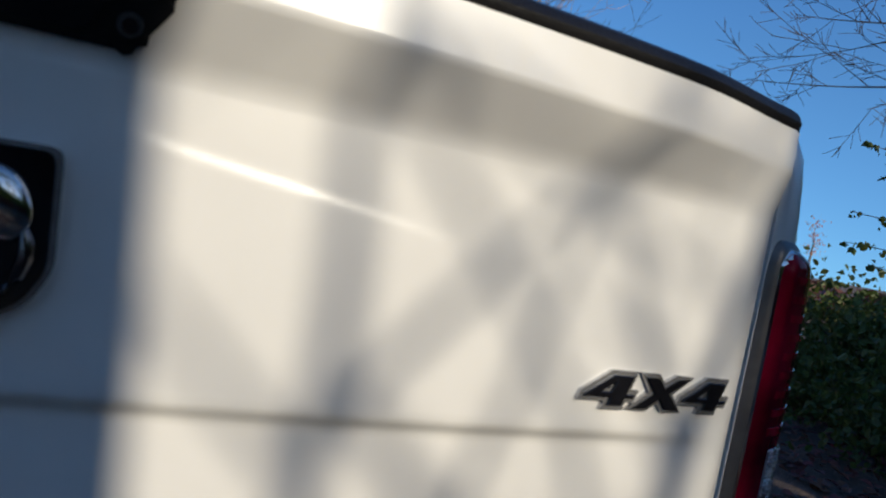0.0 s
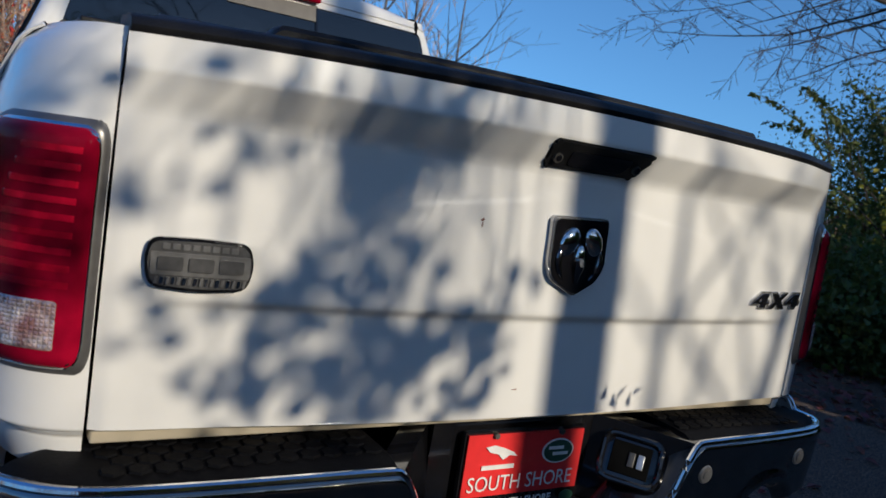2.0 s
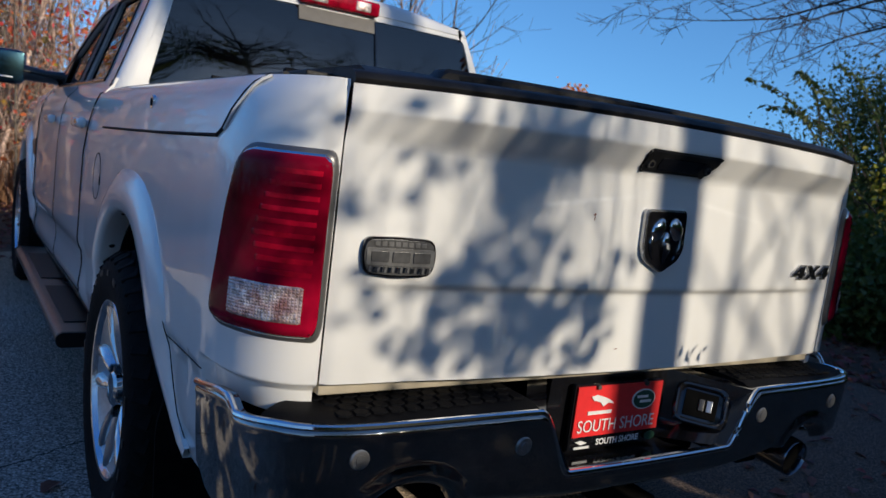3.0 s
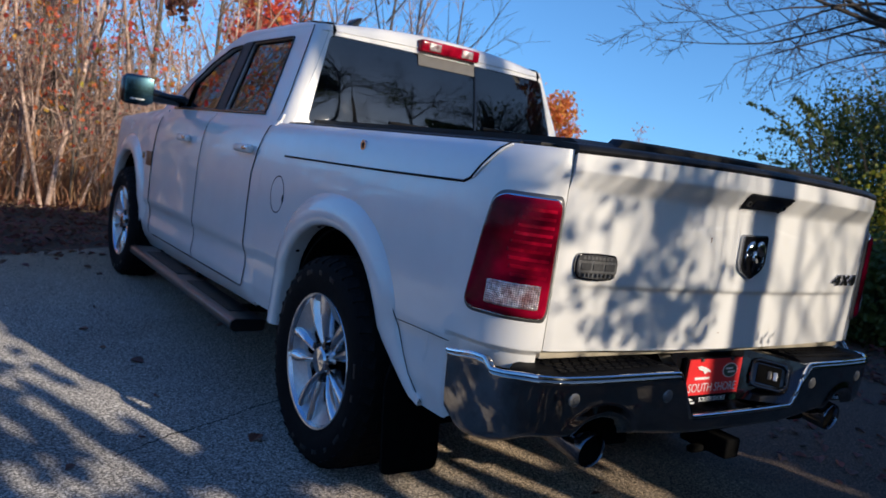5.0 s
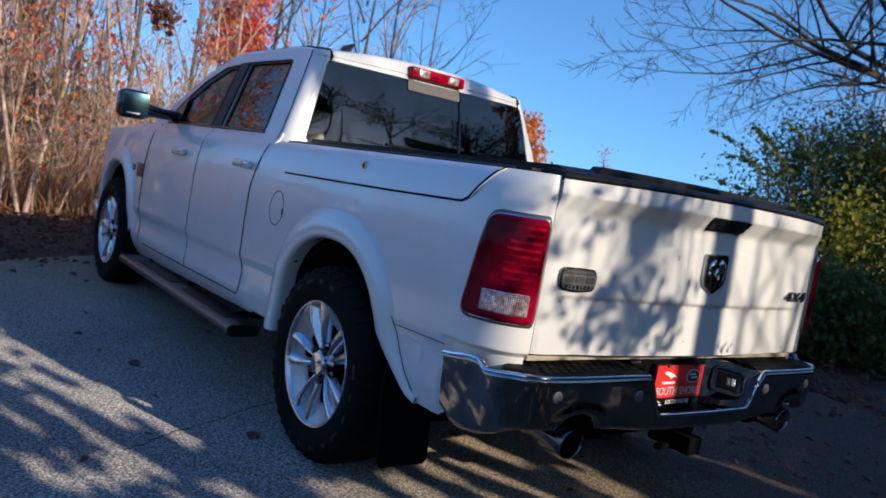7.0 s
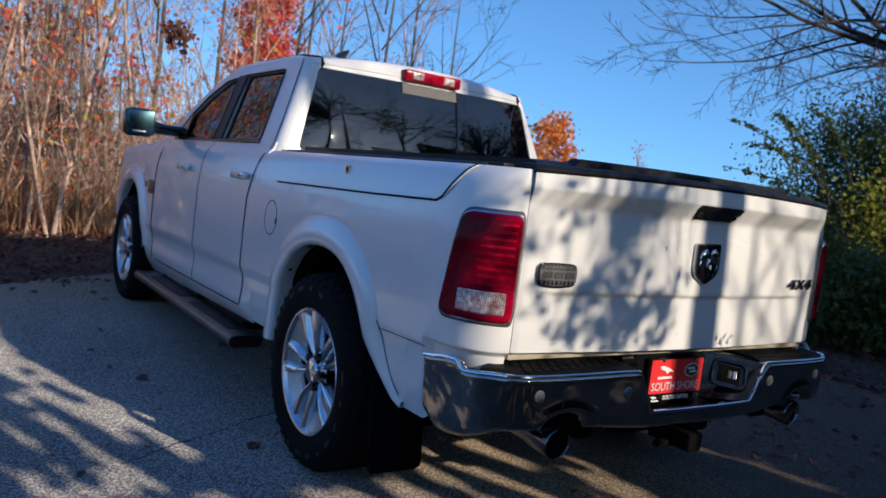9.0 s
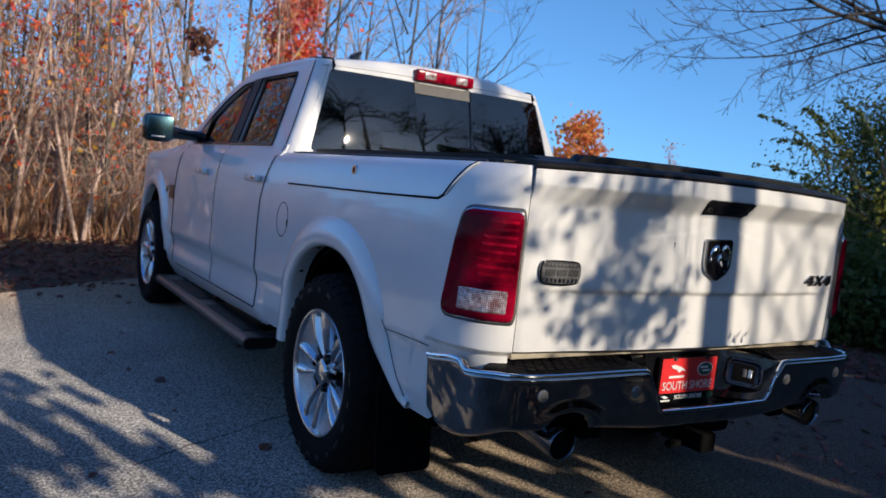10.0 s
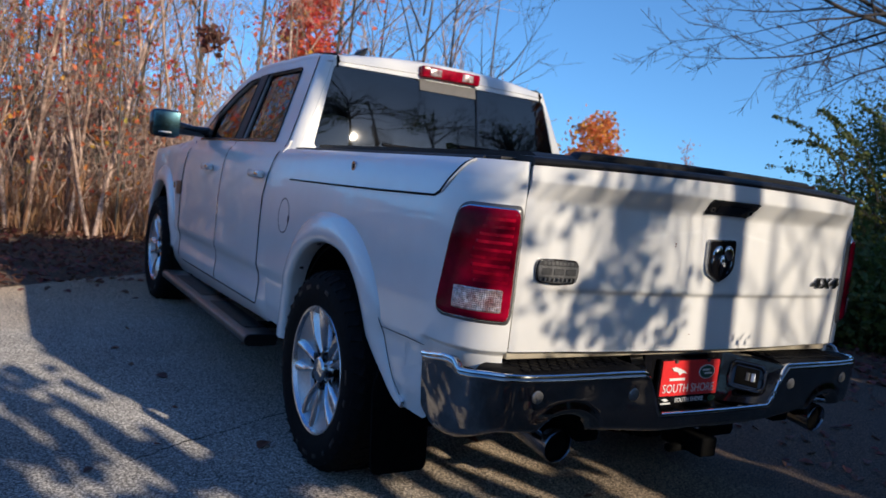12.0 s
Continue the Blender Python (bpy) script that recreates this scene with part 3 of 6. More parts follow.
# four by four lettering, cut as broad slanted figures
FOUR = [(0, 0.24), (0, 0.40), (0.40, 1), (0.84, 1), (0.84, 0.46), (1.0, 0.46), (1.0, 0.24), (0.84, 0.24), (0.84, 0), (0.50, 0), (0.50, 0.24)]
FOUR_EYE = [(0.33, 0.47), (0.50, 0.47), (0.50, 0.74)]
EX = [(0, 0), (0.30, 0), (0.5, 0.27), (0.70, 0), (1, 0), (0.69, 0.5), (0.98, 1), (0.70, 1), (0.5, 0.73), (0.30, 1), (0.02, 1), (0.31, 0.5)]


def offset_outline(pts, d):
    """The outline moved outwards by d."""
    area = sum(pts[i - 1][0] * pts[i][1] - pts[i][0] * pts[i - 1][1] for i in range(len(pts)))
    sg = 1 if area > 0 else -1
    out = []
    for i in range(len(pts)):
        a, p, b = Vector(pts[i - 1]), Vector(pts[i]), Vector(pts[(i + 1) % len(pts)])
        e, f = (p - a).normalized(), (b - p).normalized()
        n1, n2 = Vector((e.y, -e.x)) * sg, Vector((f.y, -f.x)) * sg
        m = (n1 + n2).normalized()
        out.append(tuple(p + m * min(2.0 * abs(d), abs(d) / max(0.3, m.dot(n1))) * (1 if d > 0 else -1)))
    return out


def figure(outline, holes, x0, width, z0, height):
    put = lambda q: (x0 + width * q[0] + 0.34 * height * q[1], z0 + height * q[1])
    loops = [[put(q) for q in outline]] + [[put(q) for q in h] for h in holes]
    base = [offset_outline(loops[0], 0.0030)] + [offset_outline(h, -0.0024) for h in loops[1:]]
    loops = [offset_outline(loops[0], -0.0020)] + [offset_outline(h, 0.0004) for h in loops[1:]]
    bm = sheet(base, lambda x, z: on_gate(x, z, 0.005), 0.006)
    ob = part("drive_figure", bm, SILVER, tailgate, "chrome-edged black figure of the 4X4 lettering")
    bm = sheet(loops, lambda x, z: on_gate(x, z, 0.0085), 0.005)
    bmesh.ops.bevel(bm, geom=[e for e in bm.edges if len(e.link_faces) == 2 and e.calc_face_angle(0) > 0.8], offset=0.0008, segments=1, affect="EDGES")
    part("figure_face", bm, GLOSSBLACK, ob)


for outline, holes, x0 in ((FOUR, [FOUR_EYE], 0.579), (EX, [], 0.652), (FOUR, [FOUR_EYE], 0.722)):
    figure(outline, holes, x0, 0.072, 1.003, 0.038)

# sill under the tailgate, the tan light on it put into its colour
bm = bmesh.new()
box(bm, (0, 0.10, 0.752), (1.64, 0.05, 0.03), 0.004)
part("bed_sill", bm, LITSILL, truck, "bed sill with tan light put into its paint colour")


# ---- tail lamps ----
def lamp_outer(z):
    return 0.288 - 0.055 * (z - 0.85) / 0.37


def lamp_patch(side, inset, out, z0, z1, s_in, mat, name, parent, r=0.03, thick=0.012, s_limit=None, label=""):
    def f(u, v):
        z = z0 + (z1 - z0) * v
        e = min(z - z0, z1 - z)
        cut = r * (1 - math.sqrt(max(0, 1 - (1 - min(e, r) / r) ** 2)))
        a = s_in + cut * 0.4
        b = (s_limit if s_limit else lamp_outer(z) - inset) - cut
        s = a + (b - a) * u
        drop = 0.010 * (max(0, 1 - min(u, 1 - u) / 0.06) ** 2 + max(0, 1 - min(v, 1 - v) / 0.05) ** 2)
        return side_point(s, z, side, out - min(drop, 0.010))
    us = [0, 0.02, 0.045, 0.08] + spread(0.13, 0.87, 14) + [0.92, 0.955, 0.98, 1]
    vs = [0, 0.012, 0.03, 0.05, 0.08] + spread(0.12, 0.88, 14) + [0.92, 0.95, 0.97, 0.988, 1]
    return part(name, grid(f, us, vs, thick), mat, parent, label, rake=True, angle=50)


for side in (-1, 1):
    lamp = lamp_patch(side, 0.0, 0.010, 0.852, 1.222, 0.001, DULLCHROME, "tail_lamp", truck, 0.045, 0.02, None, "red and clear tail lamp in a satin bezel")
    lamp_patch(side, 0.0105, 0.0175, 0.8615, 1.2125, 0.0115, CHROME, "lamp_rim", lamp, 0.04)
    lamp_patch(side, 0.0145, 0.0225, 0.866, 1.208, 0.0150, REDLENS, "red_lens", lamp, 0.036, 0.02)
    lens = lamp_patch(side, 0.0, 0.0246, 0.889, 0.965, 0.040, CLEAR, "reversing_lens", lamp, 0.012, 0.006, 0.192, "clear ribbed reversing lens")
    rng = random.Random(12)
    bm = bmesh.new()
    for i in range(24):
        for j in range(11):
            s0, z0 = 0.0445 + 0.006 * i, 0.8945 + 0.0061 * j
            rim = [bm.verts.new(side_point(s0 + a, z0 + b, side, 0.0248)) for a, b in ((0, 0), (0.0056, 0), (0.0056, 0.0058), (0, 0.0058))]
            tip = bm.verts.new(side_point(s0 + rng.uniform(0.001, 0.0046), z0 + rng.uniform(0.001, 0.0048), side, 0.0268))
            for k in range(4):
                bm.faces.new((rim[k], rim[(k + 1) % 4], tip))
    part("prism_facing", bm, CLEAR, lens, rake=True, smooth=False)
    for k in range(9):
        z = 0.981 + 0.0238 * k
        lamp_patch(side, 0.0, 0.0236, z, z + 0.0105, 0.030, REDRIB, "lens_rib", lamp, 0.003, 0.003, 0.150 - 0.006 * abs(k - 3))


# ---- cab ----
def cab_half(z):
    return lerp_table([(1.357, 0.918), (1.40, 0.905), (1.86, 0.735), (1.90, 0.72)], z)


def rear_y(z):
    return 1.955 + (z - 1.36) * math.tan(radians(13.5))


CAB_TOP = 1.865


def cab_low(y):
    z = arch_low(y, FRONT_Y, 0.458 - 0.022 * max(0, y - 2.0))
    return z


def door_x(y, z):
    """Half the width of the doors and front wings, with the crease and the flared foot of the doors."""
    w = (half_width(z) if z < 1.345 else cab_half(max(z, 1.36)) + 0.004) - 0.03 * ease(3.9, 5.6, y) - 0.12 * ease(5.2, 5.6, y) ** 2
    k = ease(1.995, 2.10, y)
    return w + k * (0.006 * (ease(0.70, 0.735, z + 0.01) - ease(0.735, 0.90, z)) + 0.013 * ease(0.66, 0.555, z) * ease(0.455, 0.525, z))


def cab_lower(side):
    """Doors and front wing, below the windows."""
    ys = [1.990, 1.994, 2.0] + spread(2.02, 4.1, 40) + spread(4.14, 5.22, 48) + spread(5.26, 5.6, 8)

    def f(y, v):
        top = 1.40 - 0.10 * ease(3.7, 5.4, y)
        z0 = cab_low(y)
        z = z0 + (top - z0) * v
        return (side * door_x(y, z), y, z)

    vs = spread(0, 0.40, 27) + [0.44, 0.48, 0.52, 0.6, 0.68, 0.76, 0.83, 0.89, 0.94, 0.97, 1]
    return part("door_skin", grid(f, ys, vs, 0.02), PAINT, truck, rake=True, angle=50)


# side windows as (y, z) outlines
REAR_DOOR_GLASS = [(2.225, 1.402), (2.335, 1.815), (2.94, 1.815), (2.875, 1.402)]
FRONT_DOOR_GLASS = [(3.02, 1.402), (3.075, 1.805), (3.28, 1.79), (3.52, 1.70), (3.72, 1.58), (3.86, 1.45), (3.84, 1.402)]
CAB_OUTLINE = [(2.03, 1.385), (2.135, 1.868)] + [(2.5, 1.872), (3.0, 1.872), (3.25, 1.862), (3.5, 1.785), (3.8, 1.62), (4.05, 1.46), (4.16, 1.385)]


def side_plane(side, out=0.0):
    return lambda y, z: (side * (cab_half(z) + out), y, z)


for side in (-1, 1):
    cab_lower(side)
    outline = [(y, z) for y, z in CAB_OUTLINE]
    part("window_frame", sheet([outline, rounded(REAR_DOOR_GLASS, 0.03), rounded(FRONT_DOOR_GLASS, 0.03)], side_plane(side), 0.03), PAINT, truck, rake=True)
    for loop, mat, name in ((REAR_DOOR_GLASS, DOORTINT, "rear_door_glass"), (FRONT_DOOR_GLASS, LIGHTGLASS, "front_door_glass")):
        grown = [(y + (0.02 if y > sum(p[0] for p in loop) / len(loop) else -0.02), z + (0.02 if z > 1.6 else -0.012)) for y, z in loop]
        part(name, sheet([grown], side_plane(side, -0.016), 0.004), mat, truck, rake=True)
    part("door_pillar_trim", sheet([[(2.865, 1.395), (2.93, 1.822), (3.085, 1.815), (3.03, 1.395)]], side_plane(side, 0.003), 0.006), PLASTIC, truck, "black pillar trim between the side windows", rake=True)
    for loop in (REAR_DOOR_GLASS, FRONT_DOOR_GLASS):
        bm = bmesh.new()
        ring = dense(rounded(loop, 0.03), 10)
        tube(bm, [side_plane(side, 0.001)(y, z) for y, z in ring + ring[:2]], 0.006, 6, cap=False)
        part("window_seal", bm, PLASTIC, truck, rake=True)
    part("mirror_sail", sheet([[(3.64, 1.402), (3.70, 1.59), (3.74, 1.575), (3.875, 1.45), (3.86, 1.402)]], side_plane(side, 0.004), 0.006), GLOSSBLACK, truck, rake=True)
    part("pillar_lining", sheet([[(y, min(z, 1.86)) for y, z in CAB_OUTLINE], rounded(REAR_DOOR_GLASS, 0.03), rounded(FRONT_DOOR_GLASS, 0.03)], side_plane(side, -0.040), 0.004), SEATMAT, truck, rake=True)
    # belt moulding
    bm = bmesh.new()
    tube(bm, [(side * (cab_half(1.395) + 0.004), y, 1.395) for y in spread(2.21, 3.86, 12)], 0.008, 8)
    part("belt_moulding", bm, GLOSSBLACK, truck, rake=True)

# rear wall of the cab with its round corners
def rear_ring(z):
    w, yr = cab_half(z), rear_y(z)
    r = 0.055
    pts = [(w - 0.002, 2.045 + (z - 1.385) * 0.217)]
    for k in range(9):
        a = radians(90 * k / 8)
        pts.append((w - r + r * math.cos(a), yr + r - r * math.sin(a)))
    return pts


def rear_corner(side):
    zs = [1.30] + spread(1.36, CAB_TOP + 0.008, 14)
    rings = [rear_ring(max(z, 1.357)) for z in zs]
    bm = grid(lambda i, j: (side * rings[i][j][0], rings[i][j][1], zs[i]), range(len(zs)), range(10), 0.02)
    return part("cab_corner", bm, PAINT, truck, rake=True, angle=60)


def rear_bow(x, z):
    """The glass and its frame bulge a little towards the tail."""
    return 0.051 * (x * x - 0.70) * ease(0.9, 0.86, abs(x)) + 0.185 * ((z - 1.59) ** 2 - 0.053) * ease(0.8, 0.6, abs(x))


def rear_plane(out=0.0):
    return lambda x, z: (x, rear_y(z) + rear_bow(x, z) - out, z)


for side in (-1, 1):
    rear_corner(side)
REAR_GLASS = [(-0.80, 1.36), (-0.688, 1.822), (0.688, 1.822), (0.80, 1.36)]
part("cab_rear_wall", sheet([dense([(-0.866, 1.28), (-0.864, 1.36), (-0.682, 1.872), (0.682, 1.872), (0.864, 1.36), (0.866, 1.28)], 12), dense(rounded([(x, z + 0.02 if z < 1.5 else z) for x, z in REAR_GLASS], 0.03), 12)], rear_plane(-0.0005), 0.03), PAINT, truck, rake=True)
rear_glass = part("rear_window", grid(lambda u, v: rear_plane(-0.006)(u * (0.80 - 0.112 * v), 1.36 + 0.462 * v), spread(-1, 1, 33), spread(0, 1, 15), 0.004), TINT, truck, "dark tinted sliding rear window", rake=True)
for x in (0.185,):
    bm = bmesh.new()
    tube(bm, [rear_plane(-0.002)(x, z) for z in spread(1.38, 1.815, 8)], 0.006, 6)
    part("window_divider", bm, GLOSSBLACK, rear_glass, rake=True)
part("window_header", sheet([[(-0.188, 1.762), (-0.188, 1.828), (0.188, 1.828), (0.188, 1.762)]], rear_plane(0.0), 0.003), HEADER, rear_glass, "pale band across the rear glass", rake=True)
part("window_footer", sheet([[(-0.188, 1.384), (-0.188, 1.408), (0.185, 1.408), (0.185, 1.384)]], rear_plane(0.001), 0.003), HEADER, rear_glass, rake=True)


def rail_drop(y):
    """How far the roof's edge has come down towards the windscreen pillars."""
    return 1.872 - lerp_table([(2.0, 1.872), (3.05, 1.872), (3.16, 1.868), (3.25, 1.862), (3.36, 1.832), (3.5, 1.785)], y)


def roof_z(x, y):
    crown = 1.955 - 0.055 * (abs(x) / 0.7) ** 2.2 - 0.03 * ease(2.35, 2.06, y)
    return crown - rail_drop(y) - 0.02 * ease(3.2, 3.5, y)


def roof(u, v):
    a = u  # -1..1 across, rolled down at the rails
    w = cab_half(CAB_TOP) - 0.0
    x = a / 0.86 * (w - 0.045) if abs(a) < 0.86 else w - 0.045 + 0.047 * math.sin((abs(a) - 0.86) / 0.14 * 1.5708)
    y0 = 2.068 + 0.050 * (min(abs(x), 0.68) ** 2 - 0.70)
    if abs(x) > w - 0.055:
        y0 += 0.055 - math.sqrt(max(0, 0.055 ** 2 - (abs(x) - w + 0.055) ** 2))
    y = y0 + (3.45 - y0) * v
    if abs(a) < 0.86:
        x = a / 0.86 * (w - 0.045)
        z = roof_z(x, y)
    else:
        t = (abs(a) - 0.86) / 0.14
        x = math.copysign(w - 0.045 + 0.047 * math.sin(t * 1.5708), a)
        z1 = roof_z(w - 0.045, y)
        foot = CAB_TOP - 0.004 - rail_drop(y)
        z = foot + (z1 - foot) * math.cos(t * 1.5708)
    z -= (0.075 - 0.045 * min(1, abs(x) / 0.69) ** 2.2) * max(0, 1 - v / 0.035) ** 2
    return (x, y, z)


part("roof", grid(roof, [-1, -0.98, -0.955, -0.93, -0.905, -0.88, -0.86] + spread(-0.8, 0.8, 17) + [0.86, 0.88, 0.905, 0.93, 0.955, 0.98, 1], [0, 0.006, 0.012, 0.02, 0.03, 0.045, 0.07] + spread(0.1, 1, 18), 0.02), PAINT, truck, rake=True, angle=60)
for x in (-1, 1):
    bm = bmesh.new()
    tube(bm, [(x * 0.672, rear_y(1.82) - 0.006, 1.815), (x * 0.668, rear_y(1.82) - 0.004, 1.835)] + [tuple(Vector(roof(x * 0.835, v)) + Vector((0, -0.004 * (v < 0.02), 0.003))) for v in (0, 0.01, 0.02, 0.035, 0.06, 0.1, 0.2, 0.4, 0.6, 0.8, 0.97)], [0.009] * 7 + [0.006] * 6, 6)
    part("roof_ditch_strip", bm, GAP, truck, rake=True)

# windscreen, bonnet and nose
def screen(u, v):
    z = 1.885 - 0.56 * v
    y = 3.42 + 0.95 * v - 0.12 * abs(u) ** 2
    return (u * (0.70 + 0.13 * v), y, z)


part("windscreen", grid(screen, spread(-1, 1, 9), spread(0, 1, 7), 0.006), LIGHTGLASS, truck, rake=True)
part("bonnet", grid(lambda u, v: (u * (0.88 - 0.04 * v), 4.2 + 1.4 * v, 1.335 - 0.10 * v - 0.05 * abs(u) ** 3 - 0.16 * ease(0.85, 1, v) + 0.015 * ease(0.7, 0.5, abs(u))), spread(-1, 1, 21), spread(0, 1, 15), 0.02), PAINT, truck, rake=True)
bm = bmesh.new()
box(bm, (0, 5.52, 0.86), (1.7, 0.26, 0.62), 0.06)
part("nose", bm, PAINT, truck, rake=True)
bm = bmesh.new()
box(bm, (0, 5.6, 0.55), (1.86, 0.22, 0.22), 0.05)
part("front_bumper", bm, CHROME, truck, rake=True)

# high brake lamp
bm = bmesh.new()
box(bm, (0, 2.035, 1.866), (0.38, 0.07, 0.062), 0.012)
brake = part("high_brake_lamp", bm, REDRIB, truck, "red high brake lamp with clear cargo lenses", rake=True)
for x in (-0.105, 0.105):
    bm = bmesh.new()
    box(bm, (x, 2.002, 1.866), (0.075, 0.012, 0.042), 0.004)
    part("cargo_lens", bm, CLEAR, brake, rake=True)
bm = bmesh.new()
tube(bm, [(-0.36, 2.5, 1.93), (-0.36, 2.48, 1.97), (-0.36, 2.40, 1.99)], [0.05, 0.03, 0.008], 10)
part("roof_antenna", bm, GLOSSBLACK, truck, rake=True)

# ---- seams, handles, filler, badges on the side ----
for side in (-1, 1):
    seam([(2.15, 1.866), (2.10, 1.7), (2.045, 1.52), (2.02, 1.40), (2.035, 1.32), (2.08, 1.22), (2.115, 1.10), (2.12, 0.95), (2.118, 0.85), (2.115, 0.75), (2.112, 0.70), (2.105, 0.64), (2.10, 0.58), (2.105, 0.55), (2.14, 0.527)], 0.0024, side=side)
    seam([(2.14, 0.527), (3.0, 0.524), (3.9, 0.522)], 0.0032, side=side)
    seam([(2.95, 1.395), (2.97, 1.2), (2.978, 0.9), (2.98, 0.8), (2.978, 0.7), (2.975, 0.6), (2.972, 0.53)], 0.0016, side=side)
    seam([(3.96, 1.38), (4.0, 1.2), (4.02, 0.9), (4.015, 0.75), (4.0, 0.62), (3.98, 0.53)], 0.0025, side=side)
    # storage box lid line and rail strip
    seam([(1.74, 1.207), (1.2, 1.212), (0.8, 1.217), (0.45, 1.224), (0.36, 1.226), (0.33, 1.24), (0.235, 1.356)], 0.0045, side=side)
    lip = seam([(0.318, 1.24), (0.27, 1.30), (0.224, 1.354)], 0.0035, "lid_lip", side, 0.0045)
    lip.data.materials[0] = PAINT
    seam([(0.632, 0.728), (0.50, 0.732), (0.40, 0.734), (0.31, 0.735)], 0.0013, side=side)
    seam([(0.735, 0.866), (0.672, 0.79), (0.628, 0.728), (0.594, 0.665), (0.565, 0.615), (0.526, 0.562), (0.482, 0.512), (0.452, 0.487)], 0.0015, side=side)
    bm = bmesh.new()
    tube(bm, [(side * 0.893, y, 1.358) for y in spread(0.22, 1.93, 20)], 0.008, 8)
    part("rail_cap", bm, PLASTIC, truck, "black plastic bed rail cap", rake=True)
    for y in (2.235, 3.285):
        bm = bmesh.new()
        box(bm, (side * 1.0, y, 1.212), (0.034, 0.22, 0.042), 0.015)
        h = part("door_handle", bm, PAINT, truck, "white door handle with a chrome insert", rake=True)
        bm = bmesh.new()
        box(bm, (side * 1.012, y - 0.055, 1.215), (0.014, 0.07, 0.022), 0.006)
        part("handle_insert", bm, CHROME, h, rake=True)
    bm = bmesh.new()
    tube(bm, [(side * (half_width(1.3) - 0.004), 1.05, 1.297), (side * (half_width(1.3) + 0.006), 1.05, 1.297)], 0.02, 18)
    lock = part("box_lock", bm, CHROME, truck, rake=True)
    bm = bmesh.new()
    box(bm, (side * (half_width(1.3) + 0.007), 1.05, 1.297), (0.005, 0.005, 0.02), 0.001)
    part("key_slot", bm, GAP, lock, rake=True)
    bm = bmesh.new()
    box(bm, (side * 0.988, 4.1, 1.03), (0.012, 0.15, 0.1), 0.005)
    part("wing_badge", bm, BRONZE, truck, "dark bronze wing badge", rake=True)
    bm = bmesh.new()
    box(bm, (side * 0.982, 4.28, 1.04), (0.012, 0.08, 0.05), 0.005)
    part("wing_badge", bm, GLOSSBLACK, truck, rake=True)

# fuel filler on the driver's side
bm = bmesh.new()
pts = [(-(half_width(1.03 + 0.083 * math.sin(a)) - 0.0015), 1.765 + 0.074 * math.cos(a), 1.03 + 0.083 * math.sin(a)) for a in [6.2832 * k / 40 for k in range(41)]]
tube(bm, pts, 0.003, 6, cap=False)
part("filler_flap_gap", bm, GAP, truck, rake=True)
bm = bmesh.new()
box(bm, (-0.989, 1.695, 1.018), (0.006, 0.014, 0.03), 0.002)
part("filler_notch", bm, GAP, truck, rake=True)

# ---- door mirrors ----
for side in (-1, 1):
    bm = bmesh.new()
    tube(bm, [(side * 0.89, 3.76, 1.44), (side * 0.99, 3.74, 1.44), (side * 1.11, 3.73, 1.45)], [0.04, 0.036, 0.045], 12)
    mir = part("door_mirror", bm, GLOSSBLACK, truck, "black door mirror on a short arm", rake=True)
    bm = bmesh.new()
    box(bm, (side * 1.185, 3.77, 1.472), (0.20, 0.13, 0.19), 0.045)
    part("mirror_shell", bm, GLOSSBLACK, mir, rake=True)
    bm = bmesh.new()
    box(bm, (side * 1.185, 3.70, 1.472), (0.172, 0.012, 0.16), 0.005, m=pose(0, 0, 0, 0, 0, side * 6))
    mirror_face = part("mirror_glass", bm, MIRROR, mir, rake=True)
    bm = bmesh.new()
    box(bm, (side * 1.195, 3.692, 1.412), (0.085, 0.003, 0.008), 0.001, m=pose(0, 0, 0, 0, 0, side * 6))
    part("word_bar", bm, PLATEWHITE, mirror_face, rake=True)

# ---- bed cover and cab interior ----
def cover(u, v):
    return (u * 0.775, 0.085 + 1.845 * v, 1.394 + 0.012 * (1 - u * u) - 0.022 * max(0, 1 - v / 0.03))


cov = part("tonneau_cover", grid(cover, [-1, -0.985, -0.96] + spread(-0.9, 0.9, 19) + [0.96, 0.985, 1], [0, 0.006, 0.015, 0.03] + spread(0.06, 1, 24), 0.03), VINYL, truck, "black vinyl folding tonneau cover", rake=True)
CAP = [(-0.004, 0.0), (-0.006, 0.010), (0.0, 0.020), (0.012, 0.026), (0.085, 0.028), (0.095, 0.02), (0.095, -0.01), (0.0, -0.004)]


def cap_point(x, k):
    q = gate_point(x, 1.358)
    dy, dz = CAP[k % len(CAP)]
    return (x, q.y + dy + 0.004, q.z + dz)


bm = grid(cap_point, [-0.826, -0.824] + spread(-0.815, 0.815, 41) + [0.824, 0.826], range(len(CAP) + 1))
bmesh.ops.remove_doubles(bm, verts=bm.verts, dist=0.0001)
bmesh.ops.holes_fill(bm, edges=[e for e in bm.edges if e.is_boundary])
part("tailgate_cap", bm, PLASTIC, truck, "black plastic cap along the tailgate")
bm = grid(lambda x, k: (x, 0.088 + 0.03 * (abs(x) / 0.8) ** 2 + (0.0, 0.0, 0.006, 0.05, 0.06, 0.06)[k], 1.38 + (0.0, 0.028, 0.036, 0.036, 0.026, 0.0)[k] * (1 - 0.75 * ease(0.588, 0.622, abs(x))) - 0.006 * (abs(x) / 0.65) ** 2), [-0.622, -0.615, -0.608, -0.6, -0.592, -0.585] + spread(-0.57, 0.57, 37) + [0.585, 0.592, 0.6, 0.608, 0.615, 0.622], range(6), 0.004, (0, 0.12, 1.0))
part("cover_rear_rail", bm, VINYL, cov)
